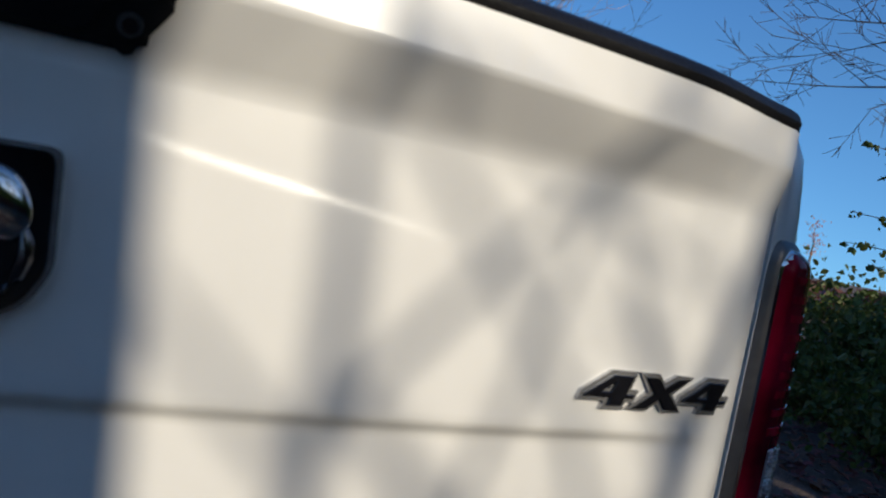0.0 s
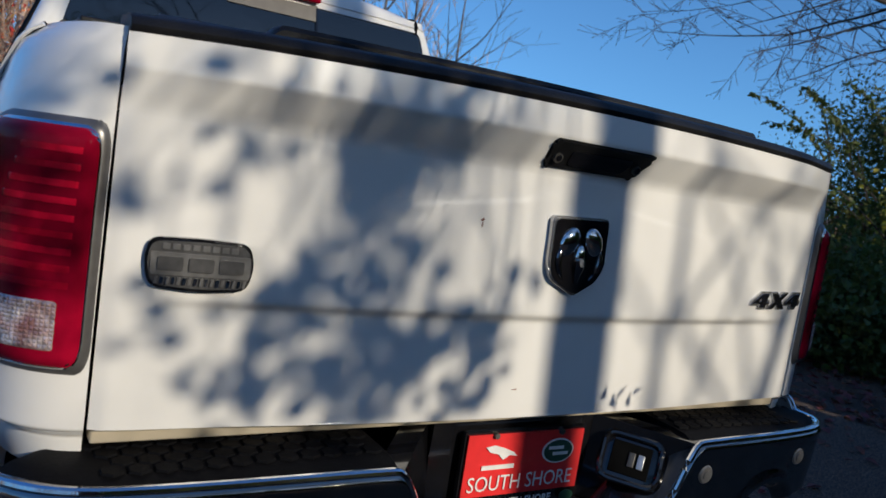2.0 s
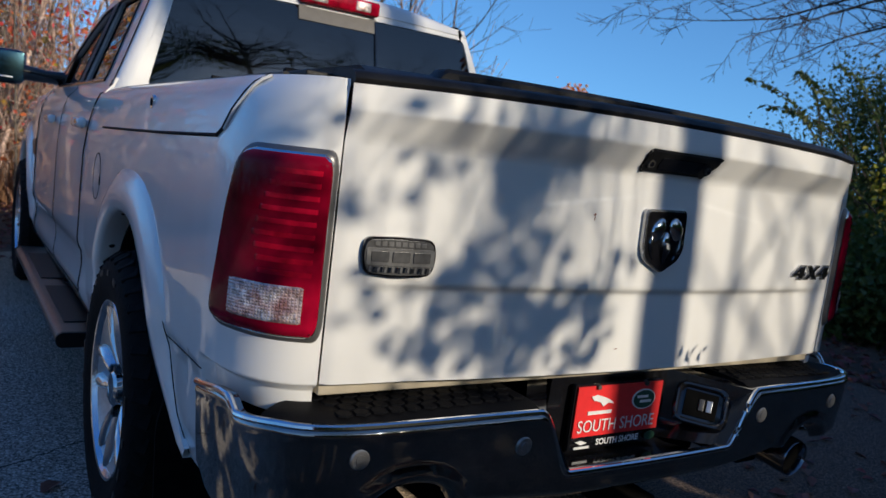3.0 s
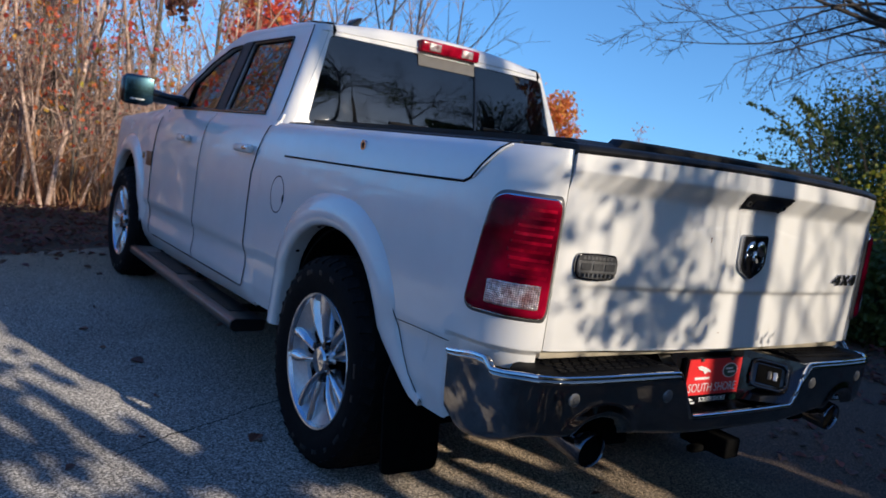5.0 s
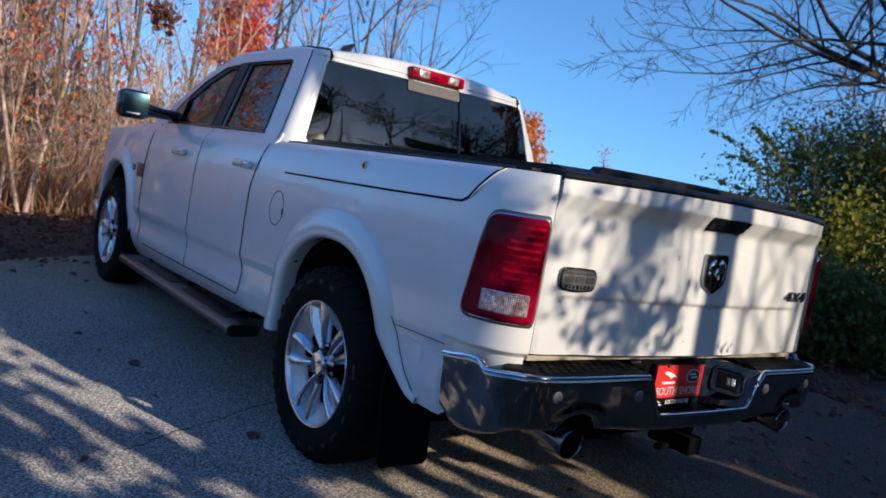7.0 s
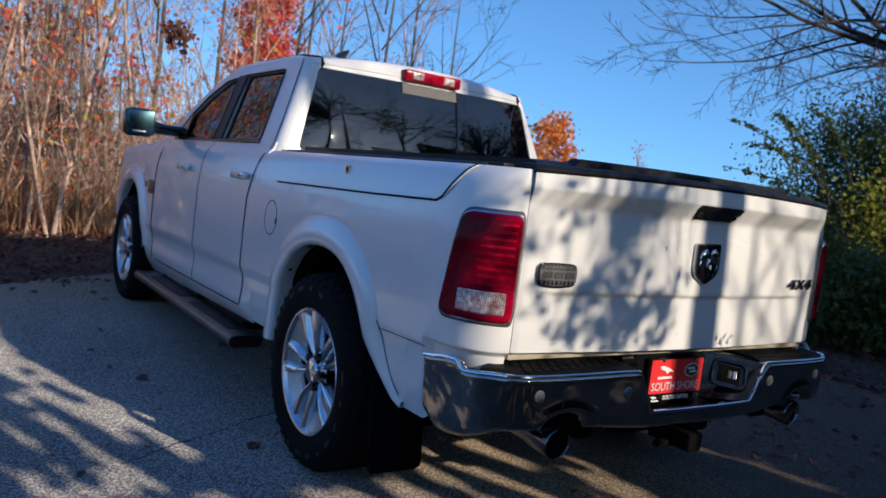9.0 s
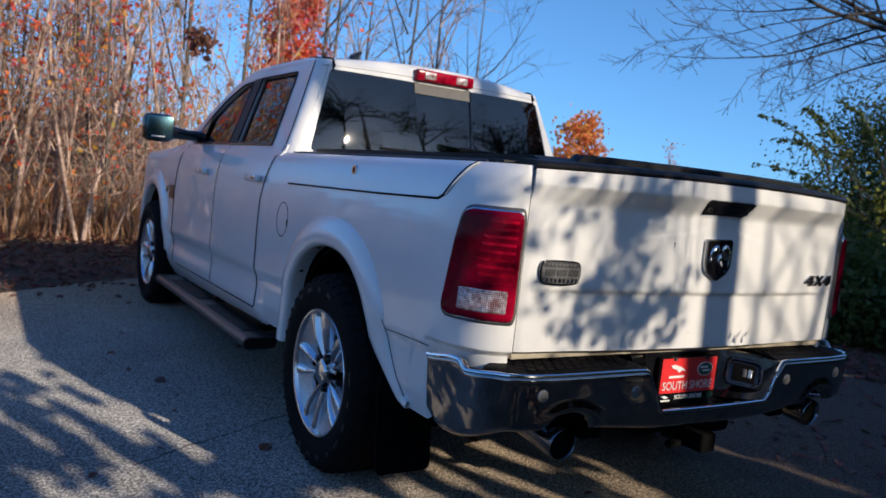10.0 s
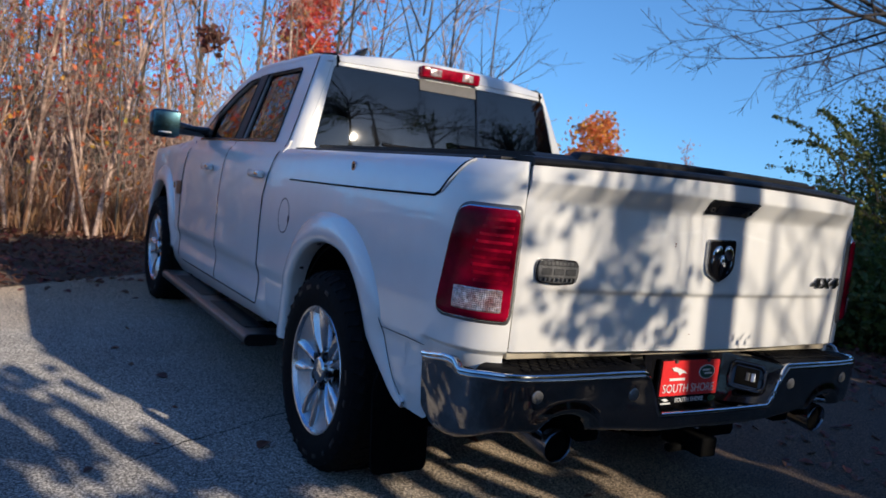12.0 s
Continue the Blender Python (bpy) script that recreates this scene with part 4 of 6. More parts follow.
for y in (0.62, 1.26):
    bm = bmesh.new()
    box(bm, (0, y, 1.405), (1.50, 0.02, 0.012), 0.004)
    part("cover_fold", bm, GAP, cov, rake=True)
for side in (-1, 1):
    bm = bmesh.new()
    box(bm, (side * 0.845, 1.03, 1.362), (0.07, 1.76, 0.016), 0.004)
    part("cover_rail", bm, PLASTIC, cov, rake=True)

bm = bmesh.new()
box(bm, (0, 2.95, 0.75), (1.7, 1.9, 0.25), 0.05)
part("cabin_floor", bm, UNDER, truck, rake=True)
bm = bmesh.new()
box(bm, (0, 3.98, 1.2), (1.6, 0.4, 0.3), 0.08)
part("dashboard", bm, SEATMAT, truck, rake=True)
for y, xs in ((2.32, (-0.48, 0.0, 0.48)), (3.12, (-0.45, 0.45))):
    for x in xs:
        bm = bmesh.new()
        box(bm, (x, y + 0.28, 0.98), (0.5 if len(xs) == 2 else 0.45, 0.5, 0.14), 0.05)
        seat = part("seat", bm, SEATMAT, truck, rake=True)
        bm = bmesh.new()
        box(bm, (x, y, 1.25), (0.48 if len(xs) == 2 else 0.44, 0.13, 0.55), 0.05, m=pose(0, 0, 0, 10))
        part("backrest", bm, SEATMAT, seat, rake=True)
        bm = bmesh.new()
        box(bm, (x, y - 0.06, 1.59), (0.26, 0.09, 0.17), 0.035)
        part("headrest", bm, SEATPALE if len(xs) == 2 else SEATMAT, seat, rake=True)
bm = bmesh.new()
ring = [(-0.45 + 0.19 * math.cos(a), 3.72 + 0.08 * math.sin(a), 1.36 + 0.17 * math.sin(a)) for a in [6.2832 * k / 32 for k in range(33)]]
tube(bm, ring, 0.016, 8, cap=False)
part("steering_wheel", bm, SEATMAT, truck, rake=True)

# ---- rear bumper ----
def bump_plan(s):
    """Plan line of the bumper; s from 0 at the middle to 1 at the front end of a side."""
    a, b, c, d = Vector((0.80, -0.052)), Vector((0.93, -0.035)), Vector((0.992, 0.04)), Vector((0.995, 0.285))
    if s < 0.62:
        x = 0.80 * s / 0.62
        return Vector((x, -0.098 + 0.046 * (x / 0.80) ** 2))
    t = (s - 0.62) / 0.38
    return a * (1 - t) ** 3 + b * 3 * t * (1 - t) ** 2 + c * 3 * t * t * (1 - t) + d * t ** 3


def bump_top(x, s):
    z = 0.727 - 0.008 * ease(0.38, 0.8, x)
    if x < 0.37:
        z = 0.580 + 0.147 * ease(0.272, 0.372, x)
    return z - 0.010 * ease(0.76, 0.88, s) + 0.026 * ease(1.02, 0.915, s) * ease(0.872, 0.902, s)


def bump_low(x, s):
    z = 0.508 + 0.024 * ease(0.2, 0.6, x) - 0.062 * ease(0.70, 0.95, s) + 0.045 * ease(0.955, 1.0, s) ** 2
    d = abs(x - 0.655)
    if d < 0.092:
        z = max(z, 0.528 + 0.055 * math.sqrt(1 - (d / 0.092) ** 2))
    return z


bumper = tagged(new("rear_bumper"), "chrome rear bumper with black step pads")
bumper.parent = truck
S_BUMP = spread(0, 0.17, 6) + spread(0.19, 0.30, 16) + spread(0.32, 0.37, 5) + spread(0.38, 0.555, 36) + spread(0.57, 0.86, 17) + spread(0.868, 0.91, 12) + spread(0.925, 1, 6)


def bump_face(u, v):
    s = abs(u)
    p = bump_plan(s)
    z1, z0 = bump_top(p.x, s), bump_low(p.x, s)
    h = z1 - z0
    q = bump_plan(min(1, s + 0.01)) - bump_plan(s - 0.01 if s > 0.01 else 0)
    n = Vector((q.y, -q.x)).normalized()
    z = z0 + h * v
    r0, r1 = max(0.0, 1 - (z - z0) / 0.022), max(0.0, 1 - (z1 - z) / 0.013)
    bulge = lerp_table([(0.44, -0.022), (0.50, -0.014), (0.60, -0.003), (0.70, 0.004), (0.75, 0.005)], z) - 0.026 * r0 ** 2.2 - 0.022 * r1 ** 2.0
    if r1 == 0 and z1 - z < 0.022:
        bulge += 0.0015
    ring = math.hypot(p.x - 0.655, (z - 0.51) * 1.25)
    bulge += 0.011 * math.exp(-((ring - 0.128) / 0.016) ** 2) * ease(0.50, 0.56, z)
    w = p + n * bulge
    return (math.copysign(w.x, u) if u else 0.0, w.y, z)


part("bumper_face", grid(bump_face, [-s for s in S_BUMP[::-1]] + S_BUMP[1:], [0, 0.015, 0.03, 0.05, 0.075, 0.11, 0.16, 0.25, 0.35, 0.45, 0.55, 0.65, 0.75, 0.82, 0.86, 0.89, 0.92, 0.945, 0.965, 0.98, 0.992, 1.0], 0.006), BUMPERCHROME, bumper, angle=60)


lip_pts = []
for u in [-s for s in S_BUMP[::-1]] + S_BUMP[1:]:
    p = bump_plan(abs(u))
    lip_pts.append((math.copysign(p.x, u) if u else 0.0, p.y + 0.007, bump_top(p.x, abs(u)) - 0.004))
bm = bmesh.new()
tube(bm, lip_pts, 0.008, 10)
part("bumper_lip", bm, CHROME, bumper, "bright polished chrome upper edge")


def pad(side):
    def f(u, v):
        s = 0.28 + 0.55 * u
        p = bump_plan(s)
        back = Vector((min(p.x, 0.86), 0.13))
        q = p.lerp(back, 0.09 + 0.91 * v)
        z = bump_top(max(p.x, 0.37), s) - 0.006 + 0.012 * ease(0.0, 0.2, v)
        return (side * q.x, q.y, z)
    return part("step_pad", grid(f, spread(0, 1, 30), spread(0, 1, 8), 0.02, (0, 0, -9)), PADBLACK, bumper, "black honeycomb step pad")


for side in (-1, 1):
    pd = pad(side)
    hexm = None
    for row in range(4):
        for k in range(13):
            x = 0.385 + 0.0375 * k + (0.01875 if row % 2 else 0)
            y = -0.012 + 0.0325 * row
            if x > 0.83 - 0.01 * (3 - row):
                continue
            if hexm is None:
                bm = bmesh.new()
                bmesh.ops.create_cone(bm, cap_ends=True, segments=6, radius1=0.0188, radius2=0.0168, depth=0.004)
                bmesh.ops.recalc_face_normals(bm, faces=bm.faces)
                hexm = bpy.data.meshes.new("tread_cell")
                bm.to_mesh(hexm)
                bm.free()
                hexm.materials.append(PADBLACK)
            c = new("tread_cell", hexm)
            c.parent = pd
            c.matrix_basis = pose(side * x, y + 0.01 * (x / 0.8) ** 2, bump_top(x, 0.62 * x / 0.8) + 0.008)

# recess for the plate
def recess(u, v):
    # u across, v from the top of the back down to the front of the shelf
    pts = [(0.082, 0.755), (0.085, 0.66), (0.085, 0.548), (0.06, 0.540), (-0.05, 0.545), (-0.085, 0.574)]
    i = min(int(v * 5), 4)
    t = v * 5 - i
    y = pts[i][0] * (1 - t) + pts[i + 1][0] * t
    z = pts[i][1] * (1 - t) + pts[i + 1][1] * t
    return (u * (0.205 + 0.06 * ease(0.45, 1.0, v)), y, z)


part("plate_recess", grid(recess, spread(-1, 1, 9), spread(0, 1, 26), 0.008), GLOSSBLACK, bumper, "gloss black plate recess", angle=40)
for side in (-1, 1):
    bm = bmesh.new()
    loop = [(side * 0.358, -0.080, 0.722), (side * 0.265, -0.086, 0.578), (side * 0.19, 0.088, 0.548), (side * 0.215, 0.092, 0.735)]
    back = [(x + side * 0.05, y + 0.01, z) for x, y, z in loop]
    a, b = [bm.verts.new(p) for p in loop], [bm.verts.new(p) for p in back]
    bm.faces.new(a)
    bm.faces.new(b[::-1])
    for i in range(4):
        bm.faces.new((a[i], b[i], b[(i + 1) % 4], a[(i + 1) % 4]))
    part("recess_cheek", bm, GLOSSBLACK, bumper)
    if side > 0:
        q = [Vector(p) for p in loop]
        along = (q[0] - q[3]).normalized()
        face = along.cross((q[0] - q[1]).normalized()).normalized()
        if face.y > 0:
            face = -face
        rise = face.cross(along).normalized()
        m = Matrix((along, rise, face)).transposed().to_4x4()
        m.translation = (q[0] + q[1] + q[2] + q[3]) / 4 + rise * 0.012
        bm = bmesh.new()
        box(bm, (0, 0, 0.002), (0.13, 0.105, 0.012), 0.005)
        bm.transform(m)
        sock = part("trailer_socket", bm, GLOSSBLACK, bumper, "black trailer wiring socket")
        bm = bmesh.new()
        ring = rounded([(-0.062, -0.05), (0.062, -0.05), (0.062, 0.05), (-0.062, 0.05)], 0.028)
        tube(bm, [m @ Vector((a, b, 0.012)) for a, b in ring + ring[:2]], 0.007, 8, cap=False)
        part("socket_ring", bm, GLOSSBLACK, sock)
        for c, size, mat, nm in (((0, 0, 0.008), (0.085, 0.07, 0.008), UNDER, "socket_flap"), ((0.022, 0, 0.012), (0.015, 0.032, 0.005), ALLOYGREY, "socket_tab"), ((0.002, 0, 0.012), (0.015, 0.032, 0.005), STEEL, "socket_tab")):
            bm = bmesh.new()
            box(bm, c, size, 0.002)
            bm.transform(m)
            part(nm, bm, mat, sock)

# parking sensors
for x in (-0.78, -0.412, 0.394, 0.768):
    s = 0.62 * abs(x) / 0.80
    p = bump_plan(s)
    y = p.y - 0.001
    bm = bmesh.new()
    tube(bm, [(x, y + 0.02, 0.655), (x, y - 0.001, 0.655), (x, y - 0.004, 0.655)], [0.021, 0.021, 0.018], 20)
    sn = part("parking_sensor", bm, BADGEBAR, bumper)
    bm = bmesh.new()
    tube(bm, [(x, y, 0.655), (x, y - 0.006, 0.655)], [0.011, 0.010], 16)
    part("sensor_eye", bm, BADGEBAR, sn)

# ---- plate ----
PX, PY = 0.012, 0.062
holder = flat_plate(rounded([(-0.155 + PX, 0.722), (0.155 + PX, 0.722), (0.155 + PX, 0.55), (-0.155 + PX, 0.55)], 0.006), PY, 0.01, GLOSSBLACK, "plate_frame", truck, "black dealer plate frame lettered SOUTH SHORE")
flat_plate([(-0.149 + PX, 0.716), (0.149 + PX, 0.716), (0.149 + PX, 0.586), (-0.149 + PX, 0.586)], PY - 0.0055, 0.004, PLATERED, "dealer_plate", holder, "red dealer plate lettered SOUTH SHORE")
for x in (-0.085, 0.085):
    bm = bmesh.new()
    tube(bm, [(x + PX, PY, 0.714), (x + PX, PY - 0.012, 0.714)], [0.008, 0.006], 12)
    part("plate_screw", bm, STEEL, holder)


def on_plate(x0, z0):
    return lambda x, z, o: (x0 + x + PX, PY - 0.0082 - o, z0 + z)


lettering("SOUTH SHORE", 0.03, 0.268, 0.032, on_plate(-0.138, 0.598), 0.0003, 0.0, PLATEWHITE, "plate_lettering", holder)
lettering("SOUTH SHORE", 0.03, 0.15, 0.017, on_plate(-0.068, 0.5615), 0.0003, 0.0006, PLATEWHITE, "frame_lettering", holder)


def mark(pts, mat, name, out=0.0085):
    return flat_plate([(x + PX, z) for x, z in pts], PY - out, 0.002, mat, name, holder)


mark([(-0.105, 0.690), (-0.085, 0.694), (-0.06, 0.687), (-0.035, 0.677), (-0.025, 0.668), (-0.045, 0.671), (-0.06, 0.662), (-0.072, 0.674), (-0.095, 0.680)], PLATEWHITE, "leaping_mark")
mark([(-0.11, 0.652), (-0.03, 0.652), (-0.03, 0.643), (-0.11, 0.643)], PLATEWHITE, "word_bar")
oval = [(0.082 + 0.042 * math.cos(6.2832 * k / 32), 0.672 + 0.027 * math.sin(6.2832 * k / 32)) for k in range(32)]
mark(oval, PLATEWHITE, "oval_rim")
mark([((x - 0.082) * 0.9 + 0.082, (z - 0.672) * 0.88 + 0.672) for x, z in oval], PLATEGREEN, "oval_mark", 0.0095)
mark([(0.055, 0.683), (0.095, 0.683), (0.095, 0.676), (0.055, 0.676)], PLATEWHITE, "word_bar", 0.0102)
mark([(0.067, 0.670), (0.108, 0.670), (0.108, 0.663), (0.067, 0.663)], PLATEWHITE, "word_bar", 0.0102)
mark([(-0.138, 0.575), (-0.12, 0.578), (-0.098, 0.57), (-0.12, 0.566)], PLATEWHITE, "leaping_mark")
mark([(-0.14, 0.562), (-0.09, 0.562), (-0.09, 0.556), (-0.14, 0.556)], PLATEWHITE, "word_bar")
mark([((x - 0.082) * 0.45 + 0.125, (z - 0.672) * 0.42 + 0.569) for x, z in oval], PLATEGREEN, "oval_mark")

# ---- under the tail ----
for x in (-0.683, 0.628):
    bm = bmesh.new()
    prof = [(0.040, 0.0), (0.052, 0.004), (0.055, 0.012), (0.055, 0.20), (0.035, 0.26), (0.033, 0.26), (0.046, 0.19), (0.048, 0.012)]
    revolve(bm, prof[1:], (0, 0, 0), 32, closed=True)
    bm.transform(Matrix.Translation((x, -0.07, 0.494)) @ pose(0, 0, 0, 6, 0, 0) @ pose(0, 0, 0, 0, 0, 90))
    tip = part("exhaust_tip", bm, TIPSTEEL, truck, "dark chrome exhaust tip")
    # near-black plug puts the shade of the hollow tip into colour
    bm = bmesh.new()
    tube(bm, [(x, -0.045, 0.4935), (x, 0.04, 0.502), (x, 0.12, 0.510)], [0.0478, 0.0474, 0.047], 28)
    part("tip_bore", bm, UNDER, tip)
    bm = bmesh.new()
    tube(bm, [(x, 0.15, 0.50), (x, 0.5, 0.52), (x * 0.8, 1.0, 0.5), (x * 0.6, 2.2, 0.42)], 0.034, 12)
    part("exhaust_pipe", bm, STEEL, tip)
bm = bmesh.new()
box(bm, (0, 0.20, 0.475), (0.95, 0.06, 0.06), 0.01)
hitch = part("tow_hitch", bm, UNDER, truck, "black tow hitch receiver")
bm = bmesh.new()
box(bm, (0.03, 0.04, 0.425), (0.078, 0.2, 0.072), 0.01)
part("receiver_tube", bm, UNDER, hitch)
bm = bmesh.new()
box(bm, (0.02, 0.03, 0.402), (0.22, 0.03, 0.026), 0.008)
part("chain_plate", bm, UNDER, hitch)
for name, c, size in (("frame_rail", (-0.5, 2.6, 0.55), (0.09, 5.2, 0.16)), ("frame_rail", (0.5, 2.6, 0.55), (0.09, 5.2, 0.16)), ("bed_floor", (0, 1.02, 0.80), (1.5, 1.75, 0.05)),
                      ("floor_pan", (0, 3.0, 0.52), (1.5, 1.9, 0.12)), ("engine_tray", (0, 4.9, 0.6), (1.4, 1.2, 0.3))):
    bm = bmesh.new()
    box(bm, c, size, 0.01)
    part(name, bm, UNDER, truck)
bm = bmesh.new()
tube(bm, [(-0.85, HUB_Y, HUB_Z), (-0.1, HUB_Y, HUB_Z), (0.0, HUB_Y, HUB_Z), (0.1, HUB_Y, HUB_Z), (0.85, HUB_Y, HUB_Z)], [0.05, 0.06, 0.15, 0.06, 0.05], 14)
part("rear_axle", bm, UNDER, truck)
bm = bmesh.new()
revolve(bm, [(0.15, -0.1), (0.36, -0.12), (0.38, 0.0), (0.36, 0.12), (0.15, 0.1)], (0, 0, 0), 32)
bm.transform(Matrix.Translation((0, 0.55, 0.58)) @ pose(0, 0, 0, 0, 90, 0))
part("spare_tyre", bm, RUBBER, truck)
for side in (-1, 1):
    for hub in (HUB_Y, FRONT_Y):
        bm = bmesh.new()
        rows = []
        for k in range(21):
            a = math.pi * k / 20
            rows.append([bm.verts.new((side * x, hub + 0.47 * math.cos(a), HUB_Z + 0.52 * math.sin(a) - (0.1 if k in (0, 20) else 0))) for x in (0.95, 0.62)])
        for a, b in zip(rows, rows[1:]):
            bm.faces.new((a[0], a[1], b[1], b[0]))
        thicken(bm, 0.01, (0, hub, 2))
        bm.faces.new([bm.verts.new((side * 0.62, hub + 0.47 * math.cos(math.pi * k / 20), HUB_Z + 0.52 * math.sin(math.pi * k / 20))) for k in range(21)])
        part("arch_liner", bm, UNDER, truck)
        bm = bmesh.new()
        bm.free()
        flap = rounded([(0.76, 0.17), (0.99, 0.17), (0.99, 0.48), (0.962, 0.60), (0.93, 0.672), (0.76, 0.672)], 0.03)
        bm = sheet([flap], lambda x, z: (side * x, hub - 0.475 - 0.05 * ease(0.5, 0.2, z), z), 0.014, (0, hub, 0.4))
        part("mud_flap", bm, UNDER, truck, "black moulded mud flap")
    # running board
    edge_line = rounded([(0.895, 0.352), (1.045, 0.356), (1.066, 0.342), (1.066, 0.312), (1.05, 0.298), (0.905, 0.300)], 0.014, 4)
    edge_line.append(edge_line[0])
    bm = grid(lambda y, k: (side * edge_line[k][0], y, edge_line[k][1] - 0.015 * (y - 1.95)), [1.962] + spread(2.0, 4.0, 12) + [4.06], range(len(edge_line)))
    bmesh.ops.remove_doubles(bm, verts=bm.verts, dist=0.0001)
    bmesh.ops.holes_fill(bm, edges=[e for e in bm.edges if e.is_boundary])
    board = part("running_board", bm, BOARD, truck, "pewter-coloured running board with a black tread")
    for y0, y1 in ((1.944, 1.964), (4.055, 4.075)):
        bm = grid(lambda y, k: (side * (0.98 + (edge_line[k][0] - 0.98) * (1.03 if y in (y0, y1) else 1.04)), y, 0.326 + (edge_line[k][1] - 0.326) * 1.06 - 0.015 * (y - 1.95)), [y0, y0 + 0.004, y1 - 0.004, y1], range(len(edge_line)))
        bmesh.ops.remove_doubles(bm, verts=bm.verts, dist=0.0001)
        bmesh.ops.holes_fill(bm, edges=[e for e in bm.edges if e.is_boundary])
        part("end_cap", bm, PLASTIC, board)
    for y0, y1 in ((2.12, 2.85), (3.05, 3.80)):
        bm = grid(lambda y, u: (side * u, y, 0.3555 - 0.015 * (y - 1.95)), spread(y0, y1, 8), [0.91, 1.02], 0.004)
        part("board_tread", bm, PLASTIC, board)
    for y in (2.2, 3.0, 3.8):
        bm = bmesh.new()
        box(bm, (side * 0.82, y, 0.35), (0.2, 0.06, 0.03), 0.006)
        part("board_bracket", bm, UNDER, board)


# ---- wheels ----
def make_wheel():
    """A left wheel about its hub at the origin, face towards -x."""
    w = new("wheel")
    bm = bmesh.new()
    prof = [(0.262, -0.01), (0.275, -0.012), (0.30, -0.022), (0.335, -0.027), (0.37, -0.022), (0.395, -0.008), (0.408, 0.012), (0.414, 0.04), (0.414, 0.20), (0.408, 0.228), (0.38, 0.26), (0.32, 0.265), (0.262, 0.25)]
    revolve(bm, prof, (0, 0, 0), 72)
    tyre = part("tyre", bm, RUBBER, w, "black all-terrain tyre")
    for k in range(22):
        if k % 11 > 7:
            continue
        a = 6.2832 * (k + 0.3) / 22
        bm = bmesh.new()
        box(bm, (0, 0, 0), (0.004, 0.026 + 0.014 * (k % 3), 0.017), 0.0015)
        bm.transform(Matrix.Translation((-0.0255, 0.348 * math.cos(a), 0.348 * math.sin(a))) @ Matrix.Rotation(a - 1.5708, 4, "X"))
        part("sidewall_bar", bm, PLASTIC, tyre)
    lug = None
    for k in range(40):
        for row, (x, da) in enumerate(((0.008, 0.0), (0.085, 0.5), (0.165, 0.25), (0.232, 0.75))):
            if lug is None:
                bm = bmesh.new()
                box(bm, (0, 0, 0), (0.05, 0.046, 0.014), 0.004)
                lug = bpy.data.meshes.new("tread_block")
                bm.to_mesh(lug)
                bm.free()
                lug.materials.append(RUBBER)
            a = 6.2832 * (k + da) / 40
            r = 0.411 if row in (1, 2) else 0.3965
            ob = new("tread_block", lug)
            ob.parent = tyre
            ob.matrix_basis = Matrix.Translation((x, r * math.cos(a), r * math.sin(a))) @ Matrix.Rotation(a - 1.5708, 4, "X") @ pose(0, 0, 0, 0, {0: -35, 3: 35}.get(row, 0), 18 if row % 2 else -18)
    bm = bmesh.new()
    revolve(bm, [(0.264, 0.02), (0.270, -0.006), (0.266, -0.014), (0.258, -0.012), (0.250, 0.004), (0.246, 0.02)], (0, 0, 0), 72)
    rim = part("rim", bm, ALLOY, w, "polished alloy rim with split spokes")
    # brake parts and barrel are near-black: shade behind the spokes put into colour
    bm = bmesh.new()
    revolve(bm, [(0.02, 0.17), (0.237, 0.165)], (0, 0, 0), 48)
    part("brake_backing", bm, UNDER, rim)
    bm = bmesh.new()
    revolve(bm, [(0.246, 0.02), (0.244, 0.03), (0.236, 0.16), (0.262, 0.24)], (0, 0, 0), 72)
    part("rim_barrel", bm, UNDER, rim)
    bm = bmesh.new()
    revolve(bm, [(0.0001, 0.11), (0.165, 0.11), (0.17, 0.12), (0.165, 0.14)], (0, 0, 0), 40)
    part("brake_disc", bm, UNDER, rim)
    for k in range(5):
        for d in (-1, 1):
            a0 = 6.2832 * k / 5 + d * 0.185 + 0.3
            a1 = 6.2832 * k / 5 + d * 0.20 + 0.3
            bm = bmesh.new()
            rows = []
            for i in range(13):
                t = i / 12
                r = 0.050 + 0.207 * t
                a = a0 + (a1 - a0) * t ** 0.8 + d * 0.05 * math.sin(3.1416 * t)
                hw = 0.011 + 0.015 * t + 0.007 * t ** 4
                x = 0.030 - 0.034 * t ** 0.7 - 0.006 * math.sin(3.1416 * t)
                e, n_ = Vector((0, math.cos(a), math.sin(a))), Vector((0, -math.sin(a), math.cos(a)))
                rows.append([bm.verts.new(e * r + n_ * q * hw + Vector((x + dx, 0, 0))) for q, dx in ((-1.15, 0.055), (-1, 0.014), (-0.72, 0.004), (-0.3, 0.0), (0.1, 0.0015), (0.45, 0.009), (0.8, 0.018), (1, 0.026), (1.15, 0.055))])
            for p, q in zip(rows, rows[1:]):
                for j in range(8):
                    bm.faces.new((p[j], p[j + 1], q[j + 1], q[j]))
            part("spoke", bm, ALLOY, rim, angle=35)
        # painted pockets between the spokes, open near the hub
        for o, inner_r, wide in ((0.62832, 0.172, 0.43), (0.0, 0.202, 0.18)):
            a = 6.2832 * k / 5 + 0.3 + o
            bm = bmesh.new()
            rows = []
